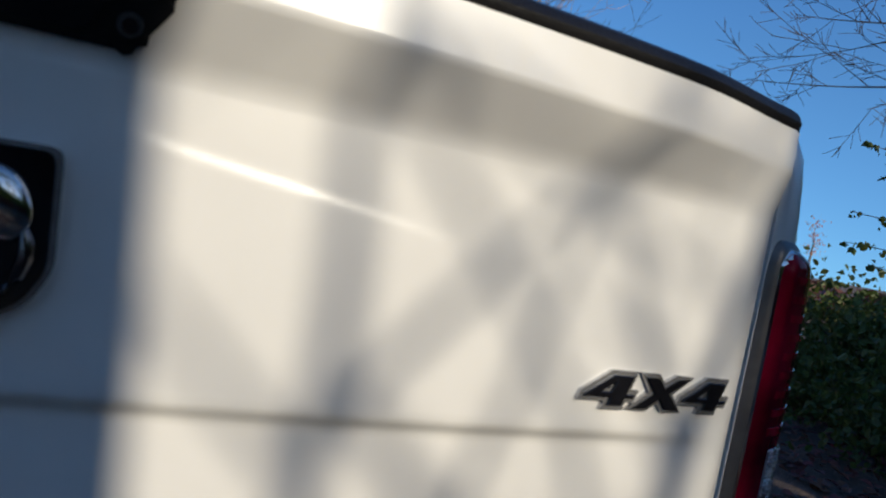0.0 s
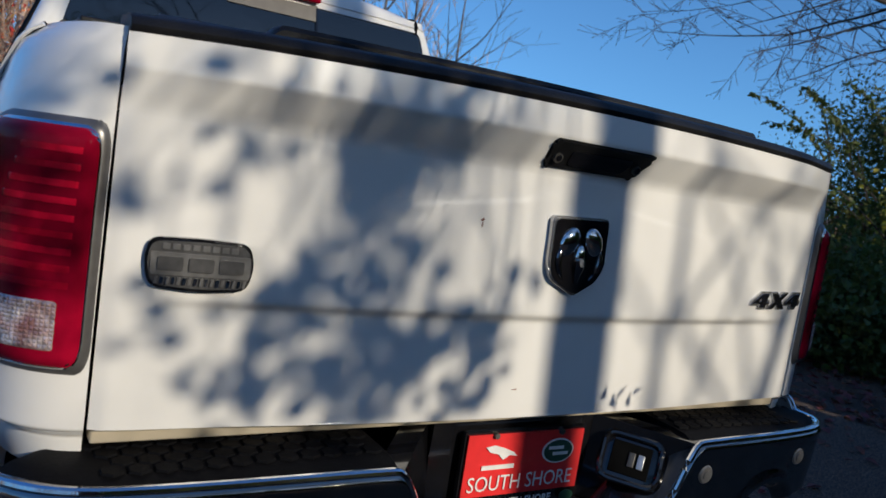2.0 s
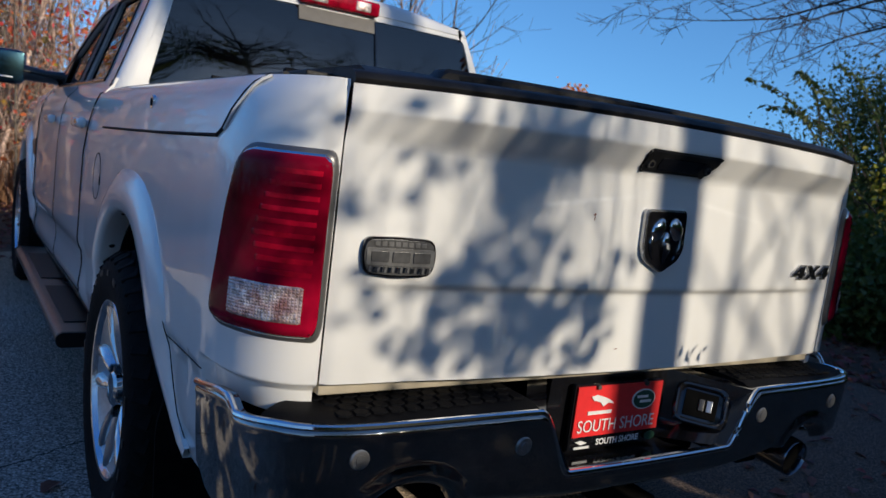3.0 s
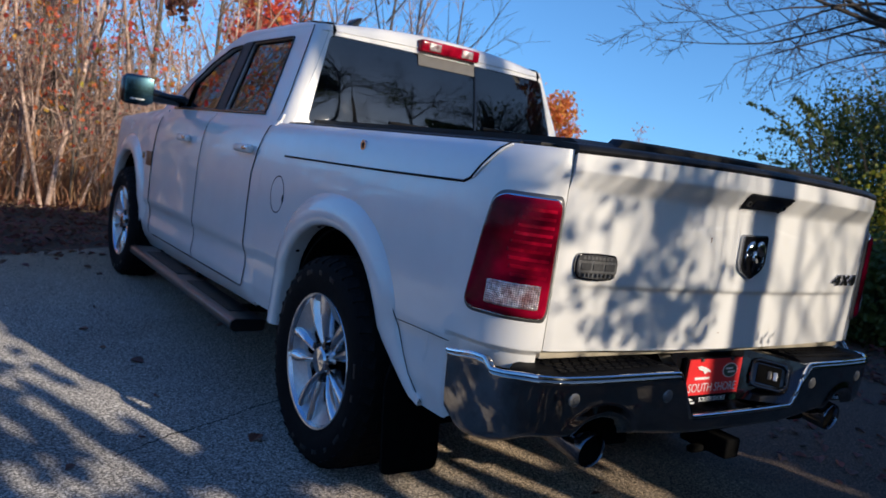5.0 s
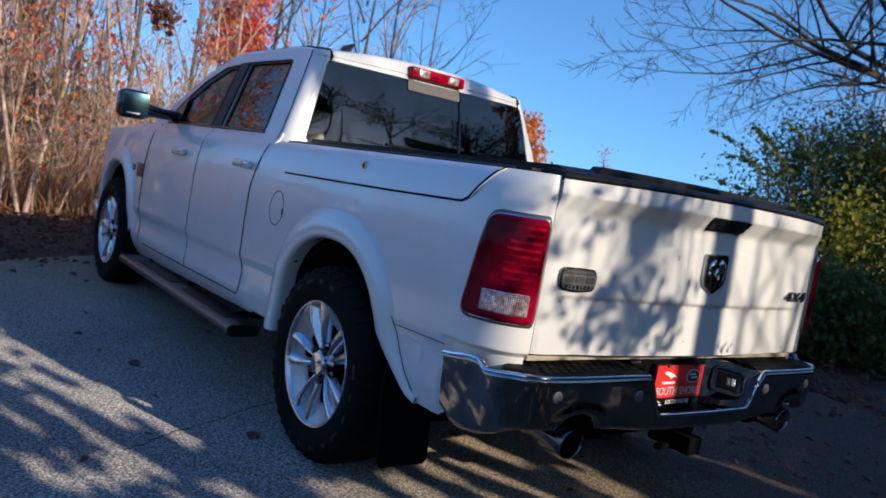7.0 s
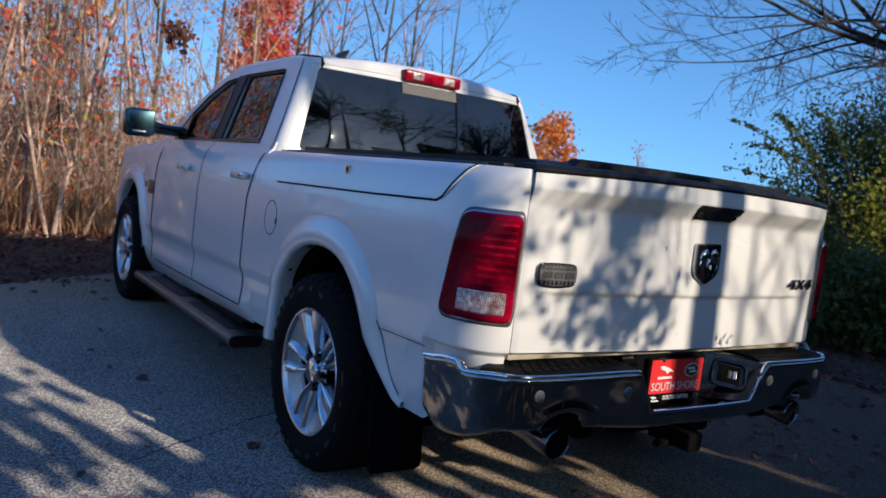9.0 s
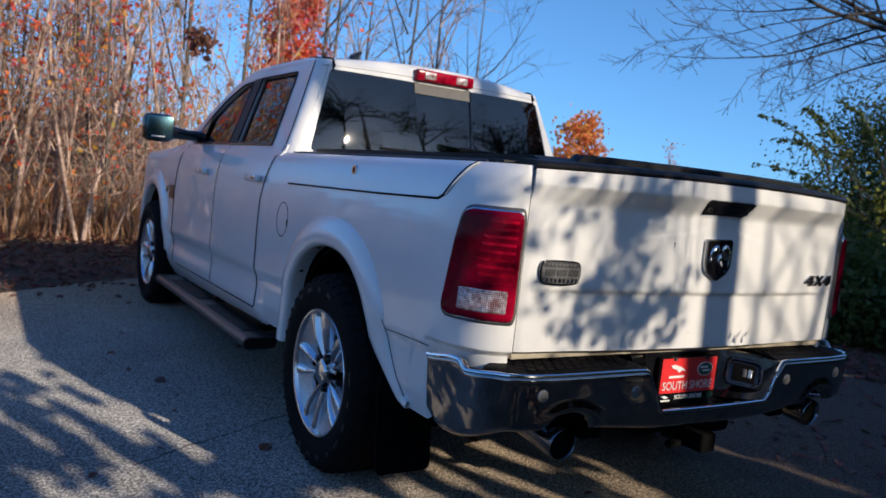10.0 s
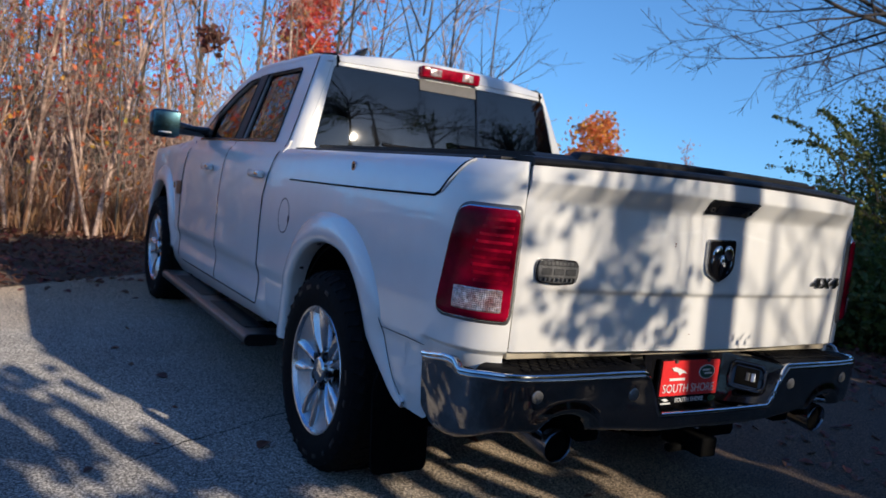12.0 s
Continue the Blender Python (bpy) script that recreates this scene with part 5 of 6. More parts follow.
            for r, x, f in ((inner_r, 0.050, 0.85), (inner_r + 0.006, 0.036, 0.92), (inner_r + 0.03, 0.026, 1.0), (0.240, 0.011, 1.0), (0.250, 0.004, 1.0)):
                rows.append([bm.verts.new((x, r * math.cos(a + wide * f * g), r * math.sin(a + wide * f * g))) for g in (-1, -0.5, 0, 0.5, 1)])
            for p, q in zip(rows, rows[1:]):
                for j in range(4):
                    bm.faces.new((p[j], p[j + 1], q[j + 1], q[j]))
            thicken(bm, 0.006, (1, 0, 0))
            part("spoke_pocket", bm, ALLOYGREY, rim)
        a = 6.2832 * (k + 0.5) / 5 + 0.3
        bm = bmesh.new()
        tube(bm, [(0.05, 0.069 * math.cos(a), 0.069 * math.sin(a)), (0.006, 0.069 * math.cos(a), 0.069 * math.sin(a))], 0.0165, 12)
        nut = part("wheel_nut", bm, GLOSSBLACK, rim)
        bm = bmesh.new()
        tube(bm, [(0.01, 0.069 * math.cos(a), 0.069 * math.sin(a)), (0.002, 0.069 * math.cos(a), 0.069 * math.sin(a))], 0.009, 6)
        part("nut_head", bm, STEEL, nut)
    bm = bmesh.new()
    revolve(bm, [(0.084, 0.06), (0.084, 0.036), (0.076, 0.028), (0.05, 0.024)], (0, 0, 0), 40)
    part("wheel_hub", bm, ALLOY, rim)
    bm = bmesh.new()
    revolve(bm, [(0.056, 0.03), (0.055, 0.008), (0.046, 0.0), (0.0001, -0.003)], (0, 0, 0), 32)
    part("centre_cap", bm, CHROME, rim)
    return w


def wheel_copy(w, m):
    made = {}
    for o in (w, *w.children_recursive):
        made[o] = o.copy()
        scene.collection.objects.link(made[o])
        made[o].parent = made.get(o.parent, o.parent)
    made[w].matrix_basis = m
    made[w].parent = truck
    return made[w]


wheel = make_wheel()
wheel.parent = truck
wheel.matrix_basis = pose(-1.013, HUB_Y + 0.004, HUB_Z - 0.004, -16)
wheel_copy(wheel, pose(-1.005, FRONT_Y, HUB_Z - 0.012, 50))
wheel_copy(wheel, pose(1.005, HUB_Y, HUB_Z, 0, 0, 180))
wheel_copy(wheel, pose(1.005, FRONT_Y, HUB_Z - 0.012, 0, 0, 180))


# ---- plants ----
def add_leaf(verts, faces, p, size, rng, droop=0.3, face_dir=None):
    """One folded leaf blade of two triangles each side."""
    if face_dir is None:
        n = Vector((rng.uniform(-1, 1), rng.uniform(-1, 1), rng.uniform(-0.4, 1))).normalized()
    else:
        n = (face_dir + Vector((rng.uniform(-1, 1), rng.uniform(-1, 1), rng.uniform(-1, 1))) * 0.7).normalized()
    a = n.cross(Vector((rng.uniform(-1, 1), rng.uniform(-1, 1), rng.uniform(-1, 1)))).normalized()
    b = n.cross(a)
    i = len(verts)
    w = size * rng.uniform(0.32, 0.5)
    fold = n * w * 0.25
    verts += [p - a * size * 0.5, p + b * w * 0.72 - a * size * 0.26 + fold, p + b * w * 0.85 + a * size * 0.08 + fold, p + a * size * 0.5 - n * size * droop * 0.4, p - b * w * 0.85 + a * size * 0.08 + fold, p - b * w * 0.72 - a * size * 0.26 + fold]
    faces += [(i, i + 1, i + 2, i + 3), (i, i + 3, i + 4, i + 5)]


def leaves_object(name, pts, size, mat, rng, parent=None, kind="", label="", category="", face_dir=None):
    verts, faces = [], []
    for p in pts:
        add_leaf(verts, faces, Vector(p), size * rng.uniform(0.6, 1.3), rng, face_dir=face_dir)
    me = bpy.data.meshes.new(name)
    me.from_pydata([tuple(v) for v in verts], [], faces)
    me.materials.append(mat)
    ob = new(name, me)
    if parent:
        ob.parent = parent
    return tagged(ob, label, category, kind=kind)


def branch(wood, tips, rng, p, d, length, r, level, sides, bend=0.25, up=0.1, split=3, min_r=0.002, seg=2.0, ratio=(0.35, 0.65)):
    """Grows one limb and its side limbs into the list of tubes; the ends of the finest go to tips."""
    n = max(3, int(3 + length * seg))
    pts, rad = [p.copy()], [r]
    for i in range(n):
        d = (d + Vector((rng.gauss(0, bend), rng.gauss(0, bend), rng.gauss(0, bend) + up)) * (1.6 / n if seg < 3 else 0.42)).normalized()
        p = p + d * (length / n)
        pts.append(p.copy())
        rad.append(max(min_r, r * (1 - 0.8 * (i + 1) / n)))
    wood.append((pts, rad, sides))
    if level == 0:
        tips.extend(pts[1:])
        return
    for k in range(split):
        t = rng.uniform(0.25, 0.98)
        i = min(len(pts) - 2, int(t * n))
        q = pts[i].lerp(pts[i + 1], t * n - int(t * n) if t * n < n else 0)
        axis = (pts[i + 1] - pts[i]).normalized()
        out = axis.cross(Vector((rng.uniform(-1, 1), rng.uniform(-1, 1), rng.uniform(-1, 1)))).normalized()
        nd = (axis * rng.uniform(0.5, 1.0) + out * rng.uniform(0.5, 0.9)).normalized()
        branch(wood, tips, rng, q, nd, length * rng.uniform(*ratio), max(min_r, rad[i] * 0.6), level - 1, max(3, sides - 1), bend, up, split, min_r, seg, ratio)


def wood_object(name, wood, mat, parent):
    bm = bmesh.new()
    for pts, rad, sides in wood:
        tube(bm, pts, rad, sides, cap=False)
    ob = part(name, bm, mat, parent, angle=80)
    if name == "branchwork":
        tagged(ob, kind="stuff")
    return ob


def sapling(seed, height, mat, leaf_mats, leaf_n, lean=0.12, split=9):
    """A thin young tree: stem and twigs with a few leaves left."""
    rng = random.Random(seed)
    t = new("sapling")
    stem, tips, twigs = [], [], []
    top = Vector((rng.gauss(0, lean), rng.gauss(0, lean), 1)).normalized()
    branch(stem, [], rng, Vector((0, 0, -0.05)), top, height, 0.006 + 0.0048 * height * rng.uniform(0.15, 1.0) ** 1.6, 0, 6, 0.3, 0.05)
    main = stem[0]
    for k in range(split):
        i = rng.randrange(2, len(main[0]) - 1)
        out = Vector((rng.uniform(-1, 1), rng.uniform(-1, 1), rng.uniform(0.6, 1.8))).normalized()
        branch(twigs, tips, rng, main[0][i], out, height * rng.uniform(0.12, 0.34), main[1][i] * 0.5, 2, 4, 0.4, 0.12, 3)
    wood_object("trunk", stem, mat, t)
    wood_object("branchwork", twigs, mat, t)
    for j, lm in enumerate(leaf_mats):
        pts = [rng.choice(tips) + Vector((rng.gauss(0, 0.05), rng.gauss(0, 0.05), rng.gauss(0, 0.05))) for _ in range(leaf_n)]
        if pts:
            leaves_object("leaves", pts, 0.07, lm, rng, t)
    return t


def from_eye(az, dist):
    """A ground place by bearing (degrees from +y towards +x) and distance from the last viewpoint."""
    return (-2.25 + dist * math.sin(radians(az)), -1.87 + dist * math.cos(radians(az)), 0)


def make_thicket():
    rng = random.Random(11)
    kinds = []
    for k in range(9):
        mats = ([LEAFRED], [LEAFRED], [LEAFORANGE], [LEAFYELLOW], [], [LEAFRED, LEAFORANGE], [LEAFRED], [LEAFORANGE], [])[k]
        kinds.append(sapling(100 + k, rng.uniform(4.0, 6.5), (BARK, STEM, STEM)[k % 3], mats, 60 + 25 * (k % 3), 0.10 + 0.07 * (k % 3)))
    spots = []
    while len(spots) < 128:
        az, d = rng.uniform(-4, 19), 10.2 + 7.2 * rng.random() ** 1.3
        if az > 9 and rng.random() < 0.88:
            continue
        spots.append(from_eye(az, d)[:2])
    for k in range(14):
        spots.append(from_eye(rng.uniform(-70, -6), 9.5 + 5 * rng.random())[:2])
    for i, (x, y) in enumerate(spots):
        src = kinds[i % 9]
        m = pose(x, y, 0, 0, 0, rng.uniform(0, 360))
        if i < 9:
            src.matrix_basis = m
            ob = src
        else:
            ob = copy_thing(src, m)
        sc = rng.uniform(0.7, 1.15)
        ob.scale = (sc, sc, sc)
        tagged(ob, "thin bare sapling with a few autumn leaves in the thicket", "sapling", "saplings of the thicket")


make_thicket()


def clump_tree():
    """A thin bare tree with a clump of dead leaves caught in its fork."""
    rng = random.Random(222)
    t = sapling(222, 4.6, STEM, [], 0, 0.04)
    top = Vector((0.05, 0.0, 2.42))
    pts = [top + Vector((rng.gauss(0, 0.075), rng.gauss(0, 0.07), rng.gauss(0, 0.09))) for _ in range(160)]
    leaves_object("dead_leaf_clump", pts, 0.075, LITTER, rng, t, "stuff")
    t.matrix_basis = pose(-0.17, 7.1, 0)
    tagged(t, "thin bare tree with a clump of dead leaves", "tree")


clump_tree()


def make_brush():
    """Dry grass stalks and canes under the saplings."""
    rng = random.Random(5)
    verts, faces = [], []
    for i in range(11000):
        x, y = from_eye(rng.uniform(-16, 30), 10.3 + 5.5 * rng.random() ** 1.4)[:2]
        h = (0.25 + 1.05 * rng.random() ** 1.7) * (0.75 + 0.45 * noise.noise((x * 0.8, y * 0.8, 0)))
        w = rng.uniform(0.003, 0.009)
        a = rng.uniform(0, 6.2832)
        lx, ly = rng.gauss(0, 0.38) * h, rng.gauss(0, 0.38) * h
        dx, dy = math.cos(a) * w, math.sin(a) * w
        k = len(verts)
        verts += [(x - dx, y - dy, -0.04), (x + dx, y + dy, -0.04), (x + lx * 0.4 + dx, y + ly * 0.4 + dy, h * 0.6), (x + lx * 0.4 - dx, y + ly * 0.4 - dy, h * 0.6), (x + lx, y + ly, h)]
        faces += [(k, k + 1, k + 2, k + 3), (k + 3, k + 2, k + 4)]
    me = bpy.data.meshes.new("dry_grass")
    me.from_pydata(verts, [], faces)
    me.materials.append(STRAW)
    tagged(new("dry_grass", me), "tall dry tan grass and canes under saplings", "dry grass", kind="stuff")
    wood = []
    for i in range(760):
        x, y = from_eye(rng.uniform(-15, 26), 10.2 + 5.0 * rng.random())[:2]
        branch(wood, [], rng, Vector((x, y, -0.02)), Vector((rng.gauss(0, 0.5), rng.gauss(0, 0.5), 1)).normalized(), rng.uniform(0.9, 2.7), rng.uniform(0.005, 0.013), 1, 4, 0.5, -0.12, 3)
    ob = wood_object("brambles", wood, STEM, None)
    tagged(ob, "tangled tan bramble canes in the thicket", "brambles", kind="stuff")
    pts = [(-4.2 + 8.5 * rng.random(), 8.2 + 4 * rng.random(), 0.25 + 1.9 * rng.random() ** 1.5) for _ in range(900)]
    leaves_object("bramble_leaves", pts, 0.075, LEAFORANGE, rng, None, "stuff", "orange leaves hanging on in the thicket", "leaves")
    pts = [(-4.2 + 7 * rng.random(), 8.2 + 3 * rng.random(), 0.3 + 1.6 * rng.random()) for _ in range(150)]
    leaves_object("bramble_leaves", pts, 0.075, LEAFYELLOW, rng, None, "stuff", "yellow leaves hanging on in the thicket", "leaves")
    pts = [(-4.2 + 7 * rng.random(), 8.2 + 3 * rng.random(), 0.3 + 3.4 * rng.random()) for _ in range(520)]
    leaves_object("bramble_leaves", pts, 0.07, LEAFRED, rng, None, "stuff", "red leaves hanging on in the thicket", "leaves")
    # fallen leaves beyond the asphalt, and a few on it
    pts = [(-6 + 12 * rng.random(), 4.4 + 6 * rng.random(), 0.005 + 0.06 * rng.random() ** 2) for _ in range(13000)]
    pts = [p for p in pts if p[1] > 5.85 + 0.55 * (p[0] + 0.9) * ease(-8, -1, p[0]) - rng.random() ** 3 * 0.8]
    pts += [(3.9 + 5 * rng.random() ** 1.5, -3 + 9 * rng.random(), 0.005 + 0.03 * rng.random()) for _ in range(4000)]
    leaves_object("leaf_litter", pts, 0.075, LITTER, rng, None, "stuff", "brown and russet fallen leaves on the ground", "leaf litter", Vector((0, 0, 1.6)))
    pts = [(-2.6 + 6 * rng.random(), -1.5 + 7 * rng.random(), 0.008) for _ in range(70)] + [(-1.39, 1.91, 0.01), (-1.13, 1.35, 0.01), (-1.36, 2.44, 0.01), (-1.85, 1.25, 0.01)]
    for _ in range(900):
        x, y = 0.3 + 3.9 * rng.random() ** 0.7, -0.6 + 6.2 * rng.random()
        if noise.noise((x * 1.3, y * 1.3, 5.5)) > 0.25 - 0.2 * x:
            pts.append(Vector((x, y, 0.006 + 0.01 * rng.random())))
    # drifts of leaves at the back edge of the drive
    for _ in range(5200):
        x, y = rng.gauss(0.2, 1.7), -1.25 - 2.4 * rng.random() ** 0.8 - 0.6 * rng.random() ** 3
        if noise.noise((x * 1.1, y * 1.1, 9.4)) + 0.5 * noise.noise((x * 3.1, y * 3.1, 1.4)) > 0.1 - 0.5 * ease(-1.5, -2.9, y):
            pts.append(Vector((x, y, 0.006 + 0.02 * rng.random())))
    leaves_object("fallen_leaves", pts, 0.065, LITTER, rng, None, "stuff", "scattered dry leaves on the asphalt", "fallen leaves", Vector((0, 0, 2.5)))


make_brush()


def leafy_tree(seed, base, height, spread_r, n_clump, n_leaf, mat, wood_mat, leaf_size, label, low=0.3, name="tree", squash=0.8):
    """Trunk, limbs out to clumps, and leaves gathered round the clumps."""
    rng = random.Random(seed)
    t = new(name)
    t.location = base
    wood, pts = [], []
    branch(wood, [], rng, Vector((0, 0, -0.1)), Vector((0, 0, 1)), height * 0.75, 0.03 * height, 0, 7, 0.1, 0.0)
    trunk = wood_object("trunk", wood, wood_mat, t)
    limbs = []
    for k in range(n_clump):
        a, e = rng.uniform(0, 6.2832), rng.uniform(0, 1)
        zz = height * (low + (1 - low) * e)
        rr = spread_r * math.sqrt(max(0.05, 1 - ((e - 0.4) / 0.68) ** 2)) * rng.uniform(0.35, 1.0)
        c = Vector((rr * math.cos(a), rr * math.sin(a), zz))
        start = Vector((0, 0, max(0.2, zz - rr * 0.8)))
        limbs.append(([start, start.lerp(c, 0.5) + Vector((0, 0, 0.05 * rr)), c], [0.012 * height * 0.3, 0.008, 0.003], 4))
        size = spread_r * rng.uniform(0.12, 0.26)
        for _ in range(n_leaf):
            pts.append(c + Vector((rng.gauss(0, size), rng.gauss(0, size), rng.gauss(0, size * squash))))
    wood_object("branchwork", limbs, wood_mat, t)
    leaves_object("crown", pts, leaf_size, mat, rng, t)
    return tagged(t, label, "tree")


leafy_tree(1, from_eye(20.0, 24), 5.9, 1.05, 60, 90, LEAFRED, BARK, 0.14, "round crowned tree with scarlet autumn leaves", 0.35)
leafy_tree(2, from_eye(41.0, 34), 4.05, 1.3, 52, 60, LEAFORANGE, BARK, 0.16, "slender tree with orange autumn leaves", 0.1)
leafy_tree(3, from_eye(47.5, 60), 5.2, 0.9, 14, 14, LEAFORANGE, BARK, 0.12, "far pale bare tree", 0.5)

# green shrubs beyond the drive
leafy_tree(4, (10.2, 4.5, 0), 2.9, 1.7, 150, 200, LEAFGREEN, TWIG, 0.052, "broad dark green shrub with yellowing leaves", 0.06, "shrub")
leafy_tree(5, (11.6, 4.6, 0), 3.4, 2.0, 170, 200, LEAFGREEN, TWIG, 0.052, "tall dark green shrub beside the drive", 0.05, "shrub")
leafy_tree(6, (7.6, 0.7, 0), 1.9, 1.6, 110, 90, LEAFGREEN, TWIG, 0.085, "low dark green shrub beside the drive", 0.03, "shrub")
leafy_tree(9, (5.9, 2.7, 0), 0.8, 1.1, 90, 110, LEAFGREEN, TWIG, 0.07, "low dense dark green shrub at the drive's edge", 0.02, "shrub")
leafy_tree(10, (6.6, 4.4, 0), 0.95, 1.2, 90, 110, LEAFGREEN, TWIG, 0.07, "rounded dark green shrub at the drive's edge", 0.02, "shrub")
# unseen shrub, added to keep low sky light off the drive
leafy_tree(7, (7.6, -2.4, 0), 3.0, 1.8, 120, 90, LEAFGREEN, TWIG, 0.1, "unseen shrub added behind the viewpoint to close off low sky", 0.03, "shrub")


def sprays():
    """Long thin arching shoots with leaves in rows, reaching out of the shrub."""
    rng = random.Random(8)
    t = new("shrub")
    wood, pts = [], []
    for x, y, z0, z1 in ((5.27, 3.86, 1.9, 2.29), (5.44, 3.48, 1.9, 2.39), (5.35, 3.7, 1.7, 2.05), (5.3, 3.9, 1.3, 1.75), (5.2, 3.8, 1.1, 1.5), (5.9, 3.7, 1.9, 2.45), (6.0, 3.5, 1.7, 2.2), (5.6, 3.9, 1.0, 1.35), (6.3, 3.6, 2.0, 2.6), (5.8, 3.6, 0.9, 1.6)):
        a = Vector((7.6 + rng.uniform(-0.3, 0.3), 3.9 + rng.uniform(-0.4, 0.4), z0 - 0.2))
        b = Vector((x, y, z1))
        p = [a.lerp(b, i / 8) + Vector((0, 0, 0.2 * math.sin(3.1416 * i / 8))) for i in range(9)]
        wood.append((p, [0.012 - 0.0012 * i for i in range(9)], 4))
        for i in range(80):
            u = 8 * rng.uniform(0.1, 1) ** 0.9
            k = min(7, int(u))
            pts.append(p[k].lerp(p[k + 1], u - k) + Vector((rng.gauss(0, 0.022), rng.gauss(0, 0.022), -0.015 + rng.gauss(0, 0.016))))
    wood_object("branchwork", wood, TWIG, t)
    leaves_object("leaves", pts, 0.058, LEAFGREEN, rng, t)
    # lighter lime leaves put the shrub's sunlit patches into leaf colour
    rngy = random.Random(18)
    pts = [Vector((7.3 + 2.4 * u, 3.3 + 0.5 * u + rngy.gauss(0, 0.25), 1.25 + 0.3 * u + rngy.gauss(0, 0.4))) for u in (rngy.random() for _ in range(1100))]
    leaves_object("yellowing_leaves", pts, 0.075, LEAFLIME, rngy, t)
    tagged(t, "arching green shoots at the shrub's edge", "shrub")


sprays()


def bare_tree(seed, base, height, limbs, label, lvl=3, split=5, mat=TWIG, r=0.12, floor=0.0, slope=0.0, bend=0.28, up=0.02, seg=2.0, ratio=(0.35, 0.65)):
    rng = random.Random(seed)
    t = new("tree")
    t.location = base
    wood, tw = [], []
    branch(wood, [], rng, Vector((0, 0, -0.1)), Vector((0.02, 0, 1)), height, r, 0, 9, 0.05, 0.0)
    wood_object("trunk", wood, BARK, t)
    for z, d, length, rr in limbs:
        branch(tw, [], rng, Vector((0, 0, z)), Vector(d).normalized(), length, rr, lvl, 6, bend, up, split, 0.0035, seg, ratio)
    tw = [w for w in tw if min(p[2] - floor - slope * p[0] for p in w[0]) > 0]
    wood_object("branchwork", tw, mat, t)
    return tagged(t, label, "tree")


bare_tree(21, (13.0, 4.2, 0), 8.5, [(3.5, (-1, 0.16, -0.10), 7.2, 0.069), (3.8, (-1, 0.02, -0.10), 7.0, 0.065), (4.0, (-1, 0.22, -0.09), 7.3, 0.061), (4.3, (-1, 0.26, -0.08), 7.0, 0.065), (4.6, (-1, 0.1, -0.09), 6.8, 0.061), (4.8, (-1, -0.06, -0.07), 6.4, 0.057), (5.0, (-1, 0.0, -0.06), 6.4, 0.057), (5.3, (-1, 0.16, -0.07), 6.4, 0.057), (5.6, (-1, 0.2, -0.06), 6.2, 0.053), (5.2, (0.6, -0.4, 0.6), 3.0, 0.05), (5.6, (0.2, 0.8, 0.7), 3.0, 0.05)], "bare spreading tree with fine dark twigs", 3, 8, floor=3.1, slope=0.10, bend=0.13, up=0.016, seg=4.0, ratio=(0.2, 0.42))
for k, (az, d, h) in enumerate(((21.7, 17, 7.5), (22.6, 18, 7.5), (27.8, 16, 6.5), (30.0, 17, 6), (33.0, 18, 5.5), (16.5, 15, 7.0), (12.5, 14, 7.5), (24.8, 19, 6.0))):
    rng = random.Random(40 + k)
    bare_tree(60 + k, from_eye(az, d), h, [(h * rng.uniform(0.25, 0.8), (rng.uniform(-1, 1), rng.uniform(-1, 1), 1.3), h * rng.uniform(0.3, 0.5), 0.02) for _ in range(9)], "tall thin leafless tree behind the truck", 2, 4, STEM if k % 2 else TWIG, 0.05)

crown_rng = random.Random(64)
bare_tree(33, (6.6, -9.4, 0), 8.8, [(crown_rng.uniform(2.8, 8.0), (math.cos(a), math.sin(a), crown_rng.uniform(0.3, 0.9)), crown_rng.uniform(2.2, 3.6), 0.045) for a in [6.2832 * k / 16 for k in range(16)]], "tall bare tree beyond the drive behind the viewpoint", 3, 5, TWIG, 0.16, bend=0.2, up=0.05)

# distant woods all round, a mostly unseen backdrop added for reflections and sky light
def far_woods():
    rng = random.Random(77)
    wood = []
    for i in range(420):
        a = radians(rng.uniform(0, 360))
        deg = math.degrees(a)
        if 34 < deg < 64:
            continue
        d = rng.uniform(26, 42)
        p = Vector((d * math.sin(a), d * math.cos(a), -0.3))
        h = rng.uniform(3, 6) if deg < 60 or deg > 235 else rng.uniform(6, 11)
        branch(wood, [], rng, p, Vector((rng.gauss(0, 0.08), rng.gauss(0, 0.08), 1)).normalized(), h, 0.09, 1, 4, 0.15, 0.05, 7, 0.015)
    ob = wood_object("far_woods", wood, STEM, None)
    tagged(ob, "leafless brown woods added along the horizon as a mostly unseen backdrop", "woods", kind="stuff")
    pts = []
    for i in range(9000):
        a = rng.uniform(0, 6.2832)
        deg = math.degrees(a)
        d = rng.uniform(27, 44)
        top = 2.0 if (deg < 82 or deg > 235) else 7.0
        if 30 < deg < 54:
            top = 0.9
        pts.append((d * math.sin(a), d * math.cos(a), top * rng.random() ** 1.3))
    for i in range(13000):
        deg = rng.uniform(100, 205)
        a, d = radians(deg), rng.uniform(13, 22)
        tall = 3.6 if -42 < deg - SUN_AZ < 22 else 5.0 if deg < 112 else 11.5 if deg < 150 else 6.0
        pts.append((d * math.sin(a), d * math.cos(a), tall * rng.random() ** 1.2))
    leaves_object("far_undergrowth", pts, 0.6, LITTER, rng, None, "stuff", "brown undergrowth added at the foot of the backdrop woods", "undergrowth")


far_woods()


# ---- the shade trees behind the viewpoint, towards the sun ----
H = Vector((math.sin(radians(SUN_AZ)), math.cos(radians(SUN_AZ)), math.tan(radians(SUN_EL))))


